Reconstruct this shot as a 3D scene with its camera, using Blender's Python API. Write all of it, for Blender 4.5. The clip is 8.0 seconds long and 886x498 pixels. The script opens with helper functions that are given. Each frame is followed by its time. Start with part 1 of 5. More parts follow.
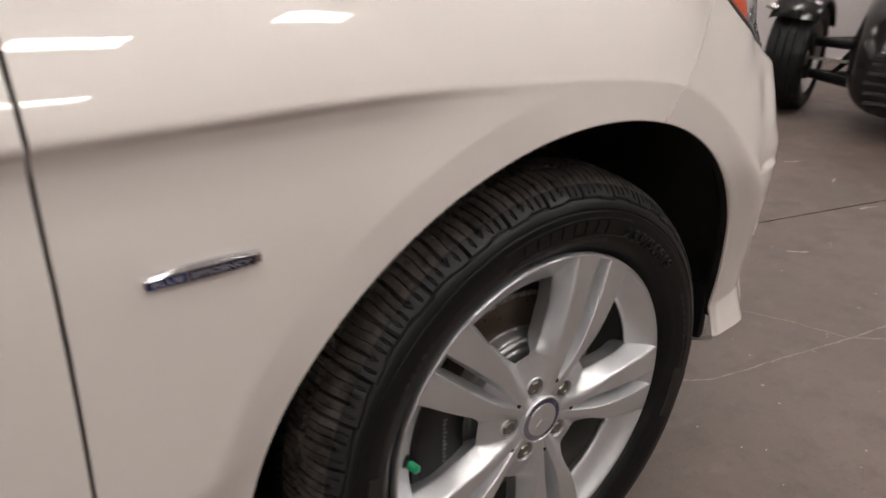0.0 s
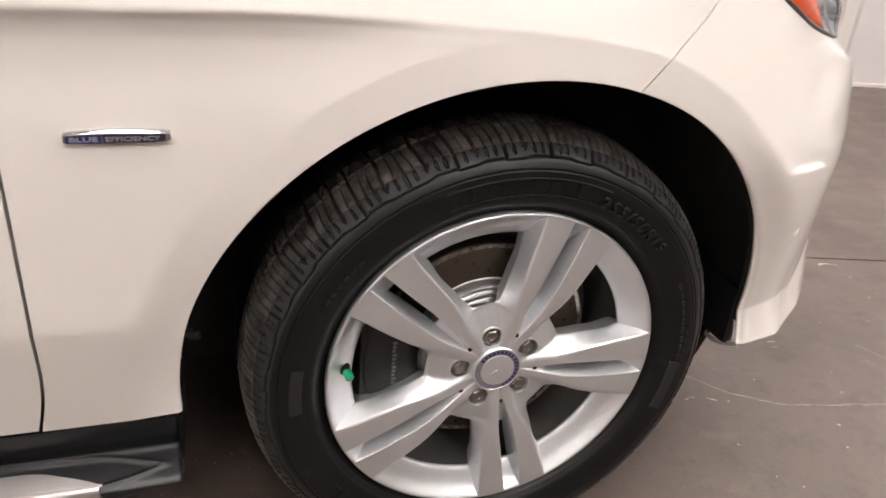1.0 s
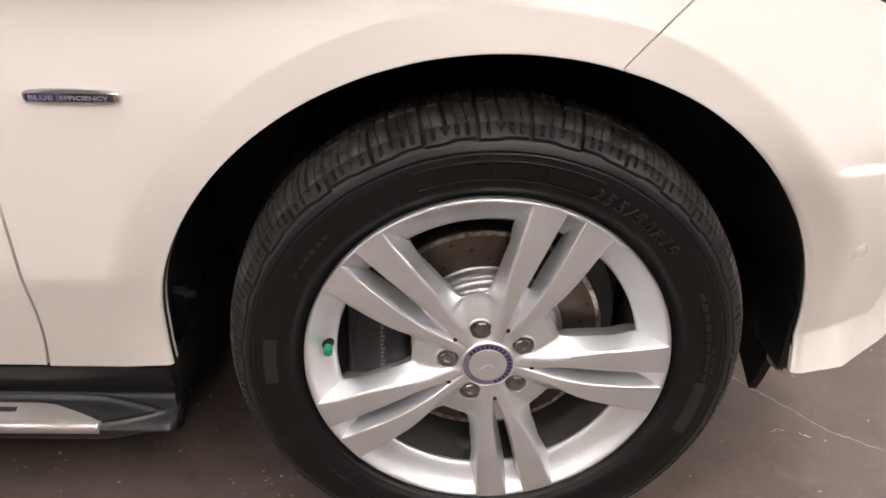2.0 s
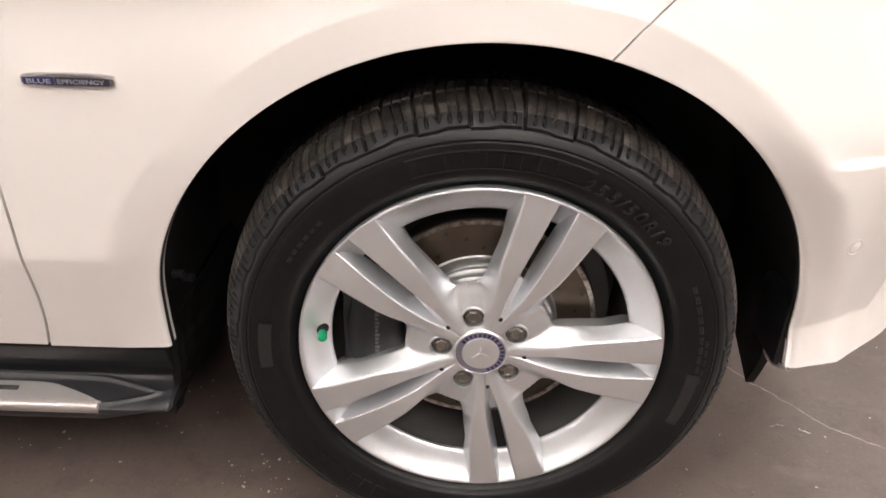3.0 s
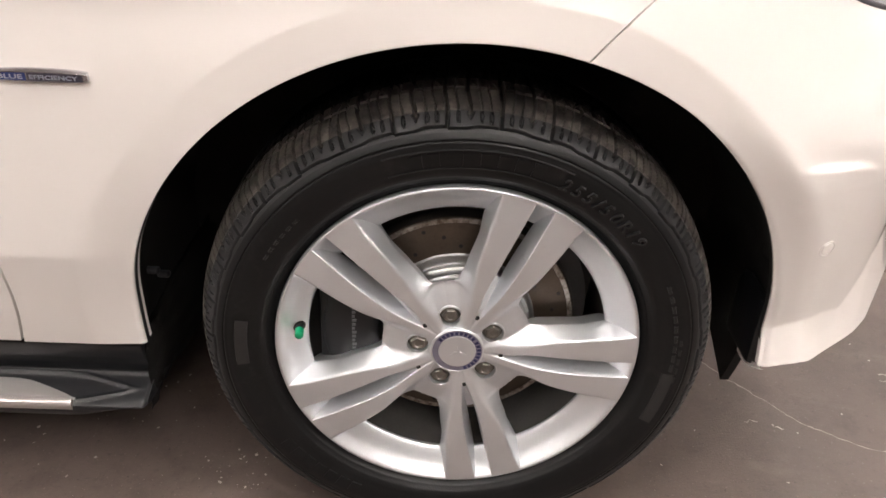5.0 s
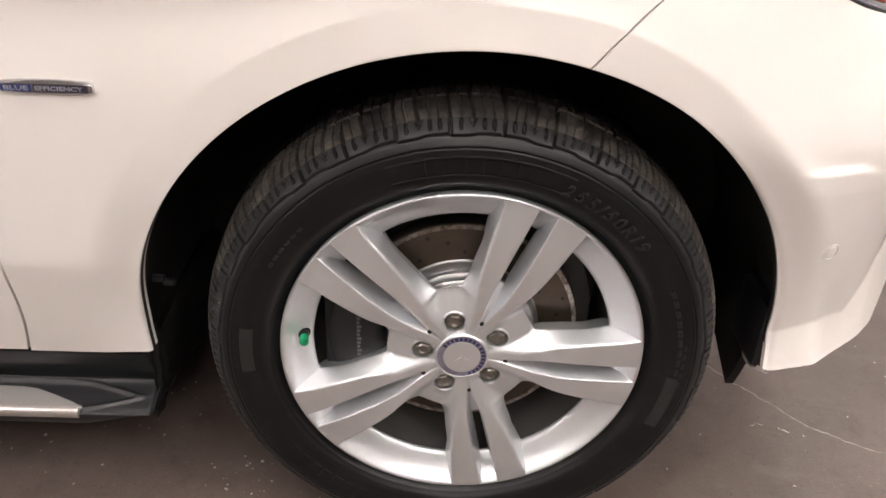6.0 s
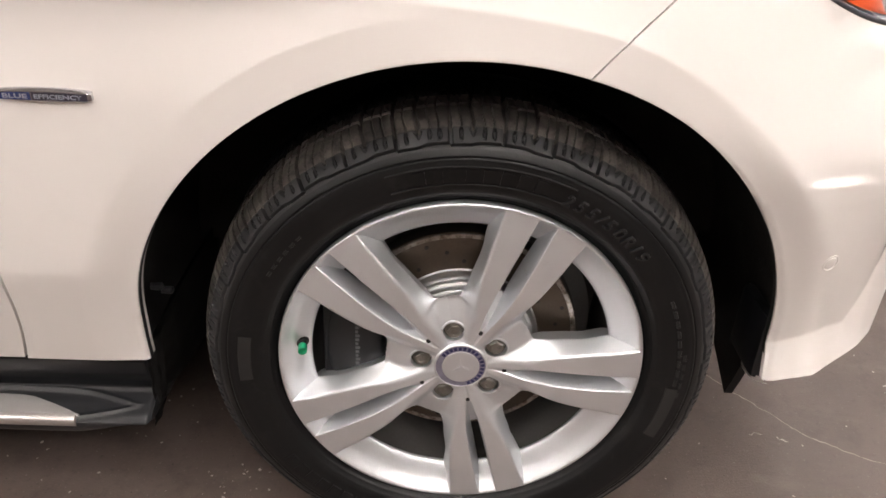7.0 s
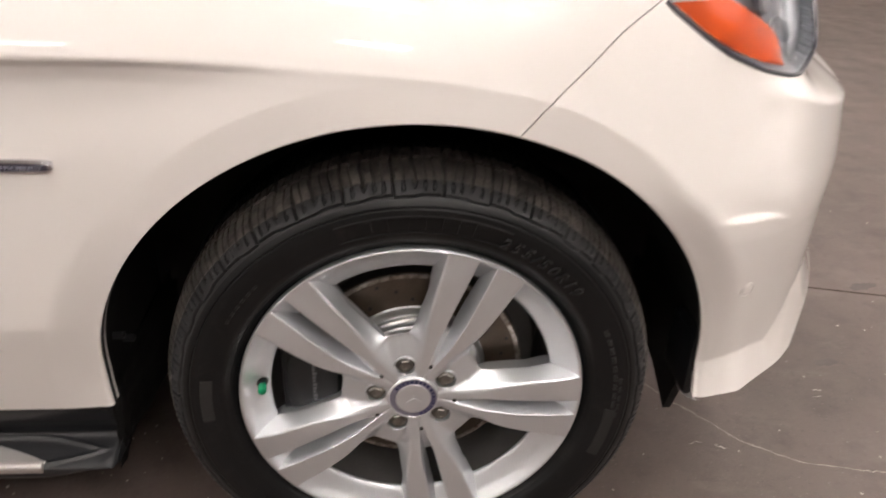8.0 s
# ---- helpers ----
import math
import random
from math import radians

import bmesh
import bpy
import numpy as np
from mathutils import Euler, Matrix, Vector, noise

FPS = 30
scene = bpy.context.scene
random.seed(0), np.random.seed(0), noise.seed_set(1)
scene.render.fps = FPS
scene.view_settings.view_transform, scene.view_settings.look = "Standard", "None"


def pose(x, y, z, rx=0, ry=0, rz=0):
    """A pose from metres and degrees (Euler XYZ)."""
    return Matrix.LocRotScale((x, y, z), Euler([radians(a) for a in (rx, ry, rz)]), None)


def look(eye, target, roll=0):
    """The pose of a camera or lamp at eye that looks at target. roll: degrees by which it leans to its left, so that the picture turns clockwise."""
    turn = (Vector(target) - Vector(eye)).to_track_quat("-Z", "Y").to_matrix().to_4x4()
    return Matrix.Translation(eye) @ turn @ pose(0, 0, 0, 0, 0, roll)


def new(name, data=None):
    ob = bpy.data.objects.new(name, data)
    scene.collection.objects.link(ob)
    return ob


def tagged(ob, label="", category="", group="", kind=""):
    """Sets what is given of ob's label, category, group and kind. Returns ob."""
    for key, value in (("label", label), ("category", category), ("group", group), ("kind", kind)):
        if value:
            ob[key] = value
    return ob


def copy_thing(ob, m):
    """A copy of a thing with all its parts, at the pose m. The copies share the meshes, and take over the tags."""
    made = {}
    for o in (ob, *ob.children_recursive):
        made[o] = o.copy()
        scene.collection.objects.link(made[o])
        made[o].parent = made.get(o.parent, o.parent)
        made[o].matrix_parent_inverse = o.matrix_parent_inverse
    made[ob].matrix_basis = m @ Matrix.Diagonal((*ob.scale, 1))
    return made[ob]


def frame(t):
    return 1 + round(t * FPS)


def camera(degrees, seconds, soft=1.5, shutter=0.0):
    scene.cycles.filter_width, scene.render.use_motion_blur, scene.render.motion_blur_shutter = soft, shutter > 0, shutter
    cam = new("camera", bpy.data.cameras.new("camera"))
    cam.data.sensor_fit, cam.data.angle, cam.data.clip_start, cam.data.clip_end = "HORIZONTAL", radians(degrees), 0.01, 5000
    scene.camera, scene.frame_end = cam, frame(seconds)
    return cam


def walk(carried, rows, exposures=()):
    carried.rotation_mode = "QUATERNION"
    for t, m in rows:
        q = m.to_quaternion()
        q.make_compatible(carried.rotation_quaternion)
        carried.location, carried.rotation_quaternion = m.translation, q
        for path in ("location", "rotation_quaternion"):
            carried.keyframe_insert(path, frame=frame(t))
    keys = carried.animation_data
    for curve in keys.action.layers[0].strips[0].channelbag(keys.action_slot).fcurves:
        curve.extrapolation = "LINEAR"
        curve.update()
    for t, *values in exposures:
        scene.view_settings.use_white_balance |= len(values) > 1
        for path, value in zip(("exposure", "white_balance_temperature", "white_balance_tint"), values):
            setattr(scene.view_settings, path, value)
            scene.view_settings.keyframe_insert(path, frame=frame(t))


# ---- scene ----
cam = camera(59.4, 8.0, soft=1.6, shutter=0.5)
PATH = [
    (0, (-0.686, -0.649, 1.050), (0.430, 0.787, 0.217), 1.5),
    (0.2, (-0.607, -0.692, 1.034), (0.418, 0.798, 0.180), 0.9),
    (0.3, (-0.569, -0.733, 1.029), (0.408, 0.785, 0.170), 0.8),
    (0.5, (-0.528, -0.778, 1.036), (0.357, 0.784, 0.155), 2.2),
    (1, (-0.406, -0.873, 1.041), (0.185, 0.803, 0.124), 5.0),
    (1.2, (-0.325, -0.871, 1.037), (0.147, 0.843, 0.121), 3.3),
    (1.5, (-0.196, -0.875, 1.023), (-0.005, 0.88, 0.084), 1.0),
    (1.7, (-0.132, -0.878, 1.024), (-0.03, 0.876, 0.07), 1.0),
    (2.8, (-0.064, -0.89, 1.033), (-0.053, 0.851, 0.049), 1.9),
    (3, (-0.059, -0.89, 1.027), (-0.056, 0.847, 0.036), 1.8),
    (3.5, (-0.057, -0.885, 1.024), (-0.038, 0.835, 0.005), 2.4),
    (4, (-0.058, -0.882, 1.027), (-0.026, 0.838, 0.006), 2.6),
    (4.5, (-0.053, -0.883, 1.029), (-0.014, 0.84, 0.014), 2.9),
    (4.7, (-0.052, -0.886, 1.033), (-0.007, 0.838, 0.021), 3.0),
    (5.8, (-0.05, -0.881, 1.041), (-0.007, 0.844, 0.03), 2.6),
    (6, (-0.051, -0.886, 1.042), (-0.015, 0.844, 0.038), 2.3),
    (6.5, (-0.052, -0.887, 1.042), (-0.014, 0.846, 0.043), 2.5),
    (7, (-0.053, -0.881, 1.046), (-0.012, 0.855, 0.053), 2.6),
    (7.5, (-0.044, -0.887, 1.05), (0.01, 0.853, 0.065), 2.7),
    (7.8, (-0.054, -0.908, 1.09), (0.062, 0.83, 0.106), 2.5),
    (8, (-0.039, -0.919, 1.123), (0.106, 0.822, 0.149), 2.1),
]
EXPOSURES = [(0.0, -0.76), (0.2, -0.40), (0.5, -0.24), (1.0, 0.0), (1.7, 0.14), (3.0, 0.3), (4.1, 0.38), (4.5, 0.18), (5.0, 0.18), (7.0, 0.12), (7.5, 0.05), (8.0, -0.13)]
walk(cam, [(t, look(eye, target, roll)) for t, eye, target, roll in PATH], EXPOSURES)

# ---- light: a windowless hall under ceiling lamps ----
world = bpy.data.worlds.new("hall")
scene.world = world
world.use_nodes = True
world.node_tree.nodes["Background"].inputs[0].default_value = (0.02, 0.018, 0.016, 1)
world.node_tree.nodes["Background"].inputs[1].default_value = 0.2
LAMP_COLOUR, LAMP_POWER = (1.0, 0.925, 0.865), 61.0
# Rows over the hall; over the free floor beside the car they stand in loose groups.
# The last three follow reflections; the rest are unseen, set for brightness.
LAMPS = [(1.2 + 1.55 * i, 1.9 + 2.5 * j) for j in range(3) for i in range(-5, 5)]
for y, xs in ((-0.6, (-6.55, -5.0, -3.45, -0.35, 1.2, 2.75, 4.6, 6.2)), (-1.75, (-5.0, -3.45, -0.35, 1.2)), (-3.1, (-6.55, -5.0, -3.45, -1.9)), (-4.6, (-5.7, -4.2, -2.65)), (-6.2, (-5.0, -3.4, -1.6)), (3.0, (3.2, 4.75, 6.3)),
              (-1.2, (3.3,)), (-2.62, (0.80,)), (-2.18, (2.0,)), (-3.9, (1.12,))):
    LAMPS += [(x, y) for x in xs]

# ---- helpers of this scene ----
def world_of(ob):
    if ob.parent is None:
        return ob.matrix_basis.copy()
    return world_of(ob.parent) @ ob.matrix_parent_inverse @ ob.matrix_basis


def thing(name, x, y, z, label, category, group="", kind="", turn=0.0):
    ob = new(name)
    ob.empty_display_size = 0.1
    ob.matrix_basis = pose(x, y, z, 0, 0, turn)
    return tagged(ob, label, category, group, kind)


def child(name, mesh, parent, label="", m=None):
    """A part, given in world coordinates (or in its own, with the pose m)."""
    ob = new(name, mesh)
    if m is not None:
        ob.matrix_basis = m
    ob.parent = parent
    ob.matrix_parent_inverse = world_of(parent).inverted()
    return tagged(ob, label) if label else ob


def mesh_of(name, verts, faces, material, smooth=True, sharp=None):
    me = bpy.data.meshes.new(name)
    me.from_pydata([tuple(map(float, v)) for v in verts], [], [tuple(map(int, f)) for f in faces])
    me.materials.append(material)
    if smooth:
        me.shade_smooth()
        if sharp:
            me.set_sharp_from_angle(angle=radians(sharp))
    me.update()
    return me


def mesh_bm(name, bm, material, smooth=True, sharp=35):
    me = bpy.data.meshes.new(name)
    bm.normal_update()
    bm.to_mesh(me)
    bm.free()
    me.materials.append(material)
    if smooth:
        me.shade_smooth()
        if sharp:
            me.set_sharp_from_angle(angle=radians(sharp))
    return me


def part(name, bm, material, parent, label="", smooth=True, sharp=35):
    return child(name, mesh_bm(name, bm, material, smooth, sharp), parent, label)


def grid_faces(n, m, wrap_n=False, wrap_m=False, flip=False):
    """Quads of an n x m grid of points, row by row."""
    out = []
    for i in range(n if wrap_n else n - 1):
        for j in range(m if wrap_m else m - 1):
            a, b = i * m + j, i * m + (j + 1) % m
            c, d = ((i + 1) % n) * m + (j + 1) % m, ((i + 1) % n) * m + j
            out.append((d, c, b, a) if flip else (a, b, c, d))
    return out


def box_bm(bm, x0, x1, y0, y1, z0, z1, bevel=0.0, m=None):
    made = bmesh.ops.create_cube(bm, size=1.0)["verts"]
    for v in made:
        v.co = Vector((x0 + (v.co.x + 0.5) * (x1 - x0), y0 + (v.co.y + 0.5) * (y1 - y0), z0 + (v.co.z + 0.5) * (z1 - z0)))
    if bevel:
        edges = {e for v in made for e in v.link_edges}
        got = bmesh.ops.bevel(bm, geom=list(edges), offset=bevel, segments=2, affect="EDGES", profile=0.6)
        made = got["verts"] + [v for v in made if v.is_valid]
    if m is not None:
        for v in set(made):
            v.co = m @ v.co
    return bm


def tube_bm(bm, points, radius, sides=10, closed=False):
    """A round bar along points; radius is one number or one for each point."""
    pts = [Vector(p) for p in points]
    rad = radius if hasattr(radius, "__len__") else [radius] * len(pts)
    rings = []
    for i, p in enumerate(pts):
        a, b = pts[i - 1] if i or closed else p, pts[(i + 1) % len(pts)] if i < len(pts) - 1 or closed else p
        along = (b - a).normalized()
        side = along.cross(Vector((0, 0, 1)) if abs(along.z) < 0.9 else Vector((1, 0, 0))).normalized()
        up = side.cross(along)
        rings.append([bm.verts.new(p + rad[i] * (math.cos(t) * side + math.sin(t) * up)) for t in np.linspace(0, 2 * math.pi, sides, endpoint=False)])
    for i in range(len(rings) if closed else len(rings) - 1):
        r, s = rings[i], rings[(i + 1) % len(rings)]
        for j in range(sides):
            bm.faces.new((r[j], r[(j + 1) % sides], s[(j + 1) % sides], s[j]))
    if not closed:
        bm.faces.new(rings[0][::-1])
        bm.faces.new(rings[-1])
    return bm


def turned_bm(bm, profile, cx, cz, steps=96, start=0.0, end=360.0, axis_y=True):
    """A body of revolution round the wheel's axis, from (radius, y) points."""
    full = end - start >= 359.9
    angles = [radians(start + (end - start) * i / steps) for i in range(steps if full else steps + 1)]
    rings = [[bm.verts.new((cx + r * math.cos(a), y, cz + r * math.sin(a))) for r, y in profile] for a in angles]
    for i in range(len(rings) if full else len(rings) - 1):
        p, q = rings[i], rings[(i + 1) % len(rings)]
        for j in range(len(profile) - 1):
            bm.faces.new((p[j], p[j + 1], q[j + 1], q[j]))
    return bm


def smooth01(a, b, v):
    t = np.clip((np.asarray(v, float) - a) / (b - a), 0, 1)
    return t * t * (3 - 2 * t)


def glide(x, knots):
    """Smooth interpolation through (x, y) knots, flat past the ends (monotone cubic)."""
    xs, ys = np.array(knots, float).T
    d = np.diff(ys) / np.diff(xs)
    m = np.zeros_like(ys)
    for i in range(1, len(xs) - 1):
        m[i] = 0 if d[i - 1] * d[i] <= 0 else 2 * d[i - 1] * d[i] / (d[i - 1] + d[i])
    x = np.clip(np.asarray(x, float), xs[0], xs[-1])
    k = np.clip(np.searchsorted(xs, x, side="right") - 1, 0, len(xs) - 2)
    h = xs[k + 1] - xs[k]
    t = (x - xs[k]) / h
    return ys[k] * (1 + 2 * t) * (1 - t) ** 2 + m[k] * h * t * (1 - t) ** 2 + ys[k + 1] * t * t * (3 - 2 * t) + m[k + 1] * h * t * t * (t - 1)


def writing(text, height, depth, material, name="lettering", bold=0.0):
    """A mesh of built-in lettering, centred, in the xy plane, facing +z."""
    cu = bpy.data.curves.new("writing", "FONT")
    cu.body, cu.size, cu.align_x, cu.align_y, cu.extrude, cu.offset = text, height * 1.38, "CENTER", "CENTER", depth, bold
    cu.resolution_u = 3
    ob = new("writing", cu)
    me = bpy.data.meshes.new_from_object(ob.evaluated_get(bpy.context.evaluated_depsgraph_get()))
    bpy.data.objects.remove(ob)
    me.materials.clear()
    me.materials.append(material)
    me.name = name
    return me


# ---- materials ----
def material(name, colour, rough=0.5, metal=0.0, coat=0.0, coat_rough=0.03, spread=0.08, scale=8.0, fine=120.0, bump=0.0, bump_scale=200.0,
             rough_spread=0.08, spec=0.5, second=None, second_at=(0.55, 0.75)):
    """A principled surface with variation at two scales, and fine relief."""
    mat = bpy.data.materials.new(name)
    mat.use_nodes = True
    nt = mat.node_tree
    b = nt.nodes["Principled BSDF"]
    co = nt.nodes.new("ShaderNodeTexCoord")
    big, small = nt.nodes.new("ShaderNodeTexNoise"), nt.nodes.new("ShaderNodeTexNoise")
    big.inputs["Scale"].default_value, small.inputs["Scale"].default_value = scale, fine
    big.inputs["Detail"].default_value, small.inputs["Detail"].default_value = 5, 3
    for n in (big, small):
        nt.links.new(co.outputs["Object"], n.inputs["Vector"])
    mix = nt.nodes.new("ShaderNodeMath")
    mix.operation = "MULTIPLY_ADD"
    nt.links.new(big.outputs["Fac"], mix.inputs[0])
    mix.inputs[1].default_value = 0.65
    half = nt.nodes.new("ShaderNodeMath")
    half.operation = "MULTIPLY"
    half.inputs[1].default_value = 0.35
    nt.links.new(small.outputs["Fac"], half.inputs[0])
    nt.links.new(half.outputs[0], mix.inputs[2])
    ramp = nt.nodes.new("ShaderNodeValToRGB")
    lo, hi = [max(c * (1 - spread), 0) for c in colour], [min(c * (1 + spread), 1) for c in colour]
    ramp.color_ramp.elements[0].position, ramp.color_ramp.elements[1].position = 0.3, 0.7
    ramp.color_ramp.elements[0].color, ramp.color_ramp.elements[1].color = (*lo, 1), (*hi, 1)
    nt.links.new(mix.outputs[0], ramp.inputs[0])
    out = ramp.outputs[0]
    if second:
        blot = nt.nodes.new("ShaderNodeTexNoise")
        blot.inputs["Scale"].default_value, blot.inputs["Detail"].default_value, blot.inputs["Roughness"].default_value = scale * 2.3, 8, 0.7
        nt.links.new(co.outputs["Object"], blot.inputs["Vector"])
        where = nt.nodes.new("ShaderNodeMapRange")
        where.inputs["From Min"].default_value, where.inputs["From Max"].default_value = second_at
        nt.links.new(blot.outputs["Fac"], where.inputs["Value"])
        two = nt.nodes.new("ShaderNodeMix")
        two.data_type = "RGBA"
        nt.links.new(where.outputs[0], two.inputs["Factor"])
        nt.links.new(out, two.inputs["A"])
        two.inputs["B"].default_value = (*second, 1)
        out = two.outputs["Result"]
    nt.links.new(out, b.inputs["Base Color"])
    rr = nt.nodes.new("ShaderNodeMapRange")
    rr.inputs["To Min"].default_value, rr.inputs["To Max"].default_value = max(rough - rough_spread, 0.02), min(rough + rough_spread, 1)
    nt.links.new(mix.outputs[0], rr.inputs["Value"])
    nt.links.new(rr.outputs[0], b.inputs["Roughness"])
    b.inputs["Metallic"].default_value = metal
    b.inputs["Coat Weight"].default_value, b.inputs["Coat Roughness"].default_value = coat, coat_rough
    b.inputs["Specular IOR Level"].default_value = spec
    if bump:
        rel = nt.nodes.new("ShaderNodeTexNoise")
        rel.inputs["Scale"].default_value, rel.inputs["Detail"].default_value = bump_scale, 4
        nt.links.new(co.outputs["Object"], rel.inputs["Vector"])
        bp = nt.nodes.new("ShaderNodeBump")
        bp.inputs["Strength"].default_value, bp.inputs["Distance"].default_value = min(bump, 1.0), 0.002
        nt.links.new(rel.outputs["Fac"], bp.inputs["Height"])
        nt.links.new(bp.outputs[0], b.inputs["Normal"])
    return mat


def clear_glass(name, colour=(1, 1, 1), rough=0.0):
    mat = bpy.data.materials.new(name)
    mat.use_nodes = True
    b = mat.node_tree.nodes["Principled BSDF"]
    b.inputs["Base Color"].default_value, b.inputs["Roughness"].default_value = (*colour, 1), rough
    b.inputs["Transmission Weight"].default_value, b.inputs["IOR"].default_value = 1.0, 1.15
    return mat


def glowing(name, colour, strength):
    mat = bpy.data.materials.new(name)
    mat.use_nodes = True
    b = mat.node_tree.nodes["Principled BSDF"]
    b.inputs["Base Color"].default_value = (0.8, 0.8, 0.8, 1)
    b.inputs["Emission Color"].default_value, b.inputs["Emission Strength"].default_value = (*colour, 1), strength
    return mat


def worn_concrete():
    """Sealed, trodden concrete: broad clouds, mottles, dark rubbed patches, fine grain and pale and dark specks."""
    mat = bpy.data.materials.new("sealed_concrete")
    mat.use_nodes = True
    nt = mat.node_tree
    b = nt.nodes["Principled BSDF"]
    co = nt.nodes.new("ShaderNodeTexCoord")

    def noise(scale, detail, rough, stretch=None):
        n_ = nt.nodes.new("ShaderNodeTexNoise")
        n_.inputs["Scale"].default_value, n_.inputs["Detail"].default_value, n_.inputs["Roughness"].default_value = scale, detail, rough
        src = co.outputs["Object"]
        if stretch:
            mp = nt.nodes.new("ShaderNodeMapping")
            mp.inputs["Scale"].default_value, mp.inputs["Rotation"].default_value = stretch, (0, 0, 0.6)
            nt.links.new(src, mp.inputs["Vector"])
            src = mp.outputs[0]
        nt.links.new(src, n_.inputs["Vector"])
        return n_.outputs["Fac"]

    def over(base, fac, lo, hi, colour, most):
        rng = nt.nodes.new("ShaderNodeMapRange")
        rng.inputs["From Min"].default_value, rng.inputs["From Max"].default_value, rng.inputs["To Max"].default_value = lo, hi, most
        nt.links.new(fac, rng.inputs["Value"])
        mx = nt.nodes.new("ShaderNodeMix")
        mx.data_type = "RGBA"
        nt.links.new(rng.outputs[0], mx.inputs["Factor"])
        nt.links.new(base, mx.inputs["A"])
        mx.inputs["B"].default_value = (*colour, 1)
        return mx.outputs["Result"]

    cloud = noise(1.7, 6, 0.6)
    ramp = nt.nodes.new("ShaderNodeValToRGB")
    ramp.color_ramp.elements[0].position, ramp.color_ramp.elements[1].position = 0.32, 0.70
    ramp.color_ramp.elements[0].color, ramp.color_ramp.elements[1].color = (0.096, 0.073, 0.063, 1), (0.148, 0.113, 0.100, 1)
    nt.links.new(cloud, ramp.inputs[0])
    out = over(ramp.outputs[0], noise(9.0, 8, 0.68), 0.50, 0.72, (0.060, 0.047, 0.041), 0.65)
    out = over(out, noise(5.0, 7, 0.62, (1, 2.6, 1)), 0.56, 0.74, (0.185, 0.150, 0.133), 0.5)
    out = over(out, noise(55.0, 5, 0.7), 0.55, 0.78, (0.055, 0.044, 0.039), 0.6)
    out = over(out, noise(190.0, 2, 0.5), 0.66, 0.74, (0.27, 0.235, 0.21), 0.55)
    out = over(out, noise(120.0, 2, 0.5), 0.68, 0.75, (0.030, 0.025, 0.022), 0.6)
    nt.links.new(out, b.inputs["Base Color"])
    rr = nt.nodes.new("ShaderNodeMapRange")
    rr.inputs["To Min"].default_value, rr.inputs["To Max"].default_value = 0.36, 0.66
    nt.links.new(noise(7.0, 6, 0.65), rr.inputs["Value"])
    nt.links.new(rr.outputs[0], b.inputs["Roughness"])
    bp = nt.nodes.new("ShaderNodeBump")
    bp.inputs["Strength"].default_value, bp.inputs["Distance"].default_value = 0.3, 0.002
    nt.links.new(noise(230.0, 5, 0.6), bp.inputs["Height"])
    nt.links.new(bp.outputs[0], b.inputs["Normal"])
    return mat


WHITE = material("white_car_paint", (0.80, 0.760, 0.733), 0.32, coat=1.0, coat_rough=0.02, spread=0.012, scale=3, fine=900, rough_spread=0.03)
SILVER = material("silver_alloy_paint", (0.72, 0.735, 0.76), 0.43, metal=0.88, coat=0.12, coat_rough=0.2, spread=0.05, scale=14, fine=700, rough_spread=0.06, second=(0.42, 0.40, 0.38), second_at=(0.66, 0.9))
RUBBER = material("tyre_rubber", (0.0048, 0.0050, 0.0054), 0.40, spec=0.28, spread=0.25, scale=10, fine=160, bump=0.15, bump_scale=420, rough_spread=0.12, second=(0.020, 0.019, 0.018), second_at=(0.58, 0.85))
TREAD = material("scuffed_tread_rubber", (0.108, 0.095, 0.084), 0.36, spread=0.6, scale=22, fine=220, bump=0.2, bump_scale=300, rough_spread=0.15, second=(0.020, 0.018, 0.017), second_at=(0.45, 0.62))
SHOULDER = material("paler_shoulder_rubber", (0.020, 0.020, 0.021), 0.45, spec=0.35, spread=0.25, scale=20, fine=240, bump=0.15, bump_scale=420, rough_spread=0.1)
# Paler than the sidewall: highlights on raised print put into the colour.
EMBOSS_LIT = material("embossed_rubber_highlights", (0.0145, 0.0145, 0.015), 0.40, spec=0.4, spread=0.2, scale=40, fine=300)
MARKING = material("tyre_marking_rubber", (0.013, 0.0128, 0.0128), 0.5, spread=0.3, scale=60, fine=400)
LINER = material("wheel_arch_felt", (0.020, 0.0195, 0.019), 0.9, spread=0.3, scale=12, fine=200, bump=0.4, bump_scale=150, spec=0.2)
LINER_PATCH = material("brownish_liner_patch", (0.085, 0.062, 0.050), 0.55, spread=0.35, scale=60, fine=300)
PLASTIC = material("black_moulded_plastic", (0.0082, 0.0086, 0.0104), 0.36, spread=0.15, scale=9, fine=300, bump=0.12, bump_scale=700)
ALU = material("brushed_aluminium", (0.42, 0.405, 0.40), 0.36, metal=0.8, spread=0.08, scale=7, fine=400, rough_spread=0.08)
SATIN = material("satin_metal_edge", (0.60, 0.57, 0.56), 0.30, metal=0.9, spread=0.06, scale=9, fine=300)
CHROME = material("chrome", (0.78, 0.78, 0.79), 0.09, metal=1.0, spread=0.03, rough_spread=0.03)
DISC = material("brake_disc_iron", (0.078, 0.058, 0.043), 0.44, metal=0.6, spread=0.25, scale=18, fine=260, second=(0.06, 0.04, 0.027), second_at=(0.52, 0.8))
WORN = material("worn_iron", (0.34, 0.31, 0.28), 0.35, metal=0.9, spread=0.3, scale=40, fine=300, second=(0.12, 0.09, 0.07), second_at=(0.45, 0.6))
DISC_EDGE = material("dark_disc_edge", (0.020, 0.018, 0.016), 0.6, metal=0.3, spread=0.3, scale=40, fine=300)
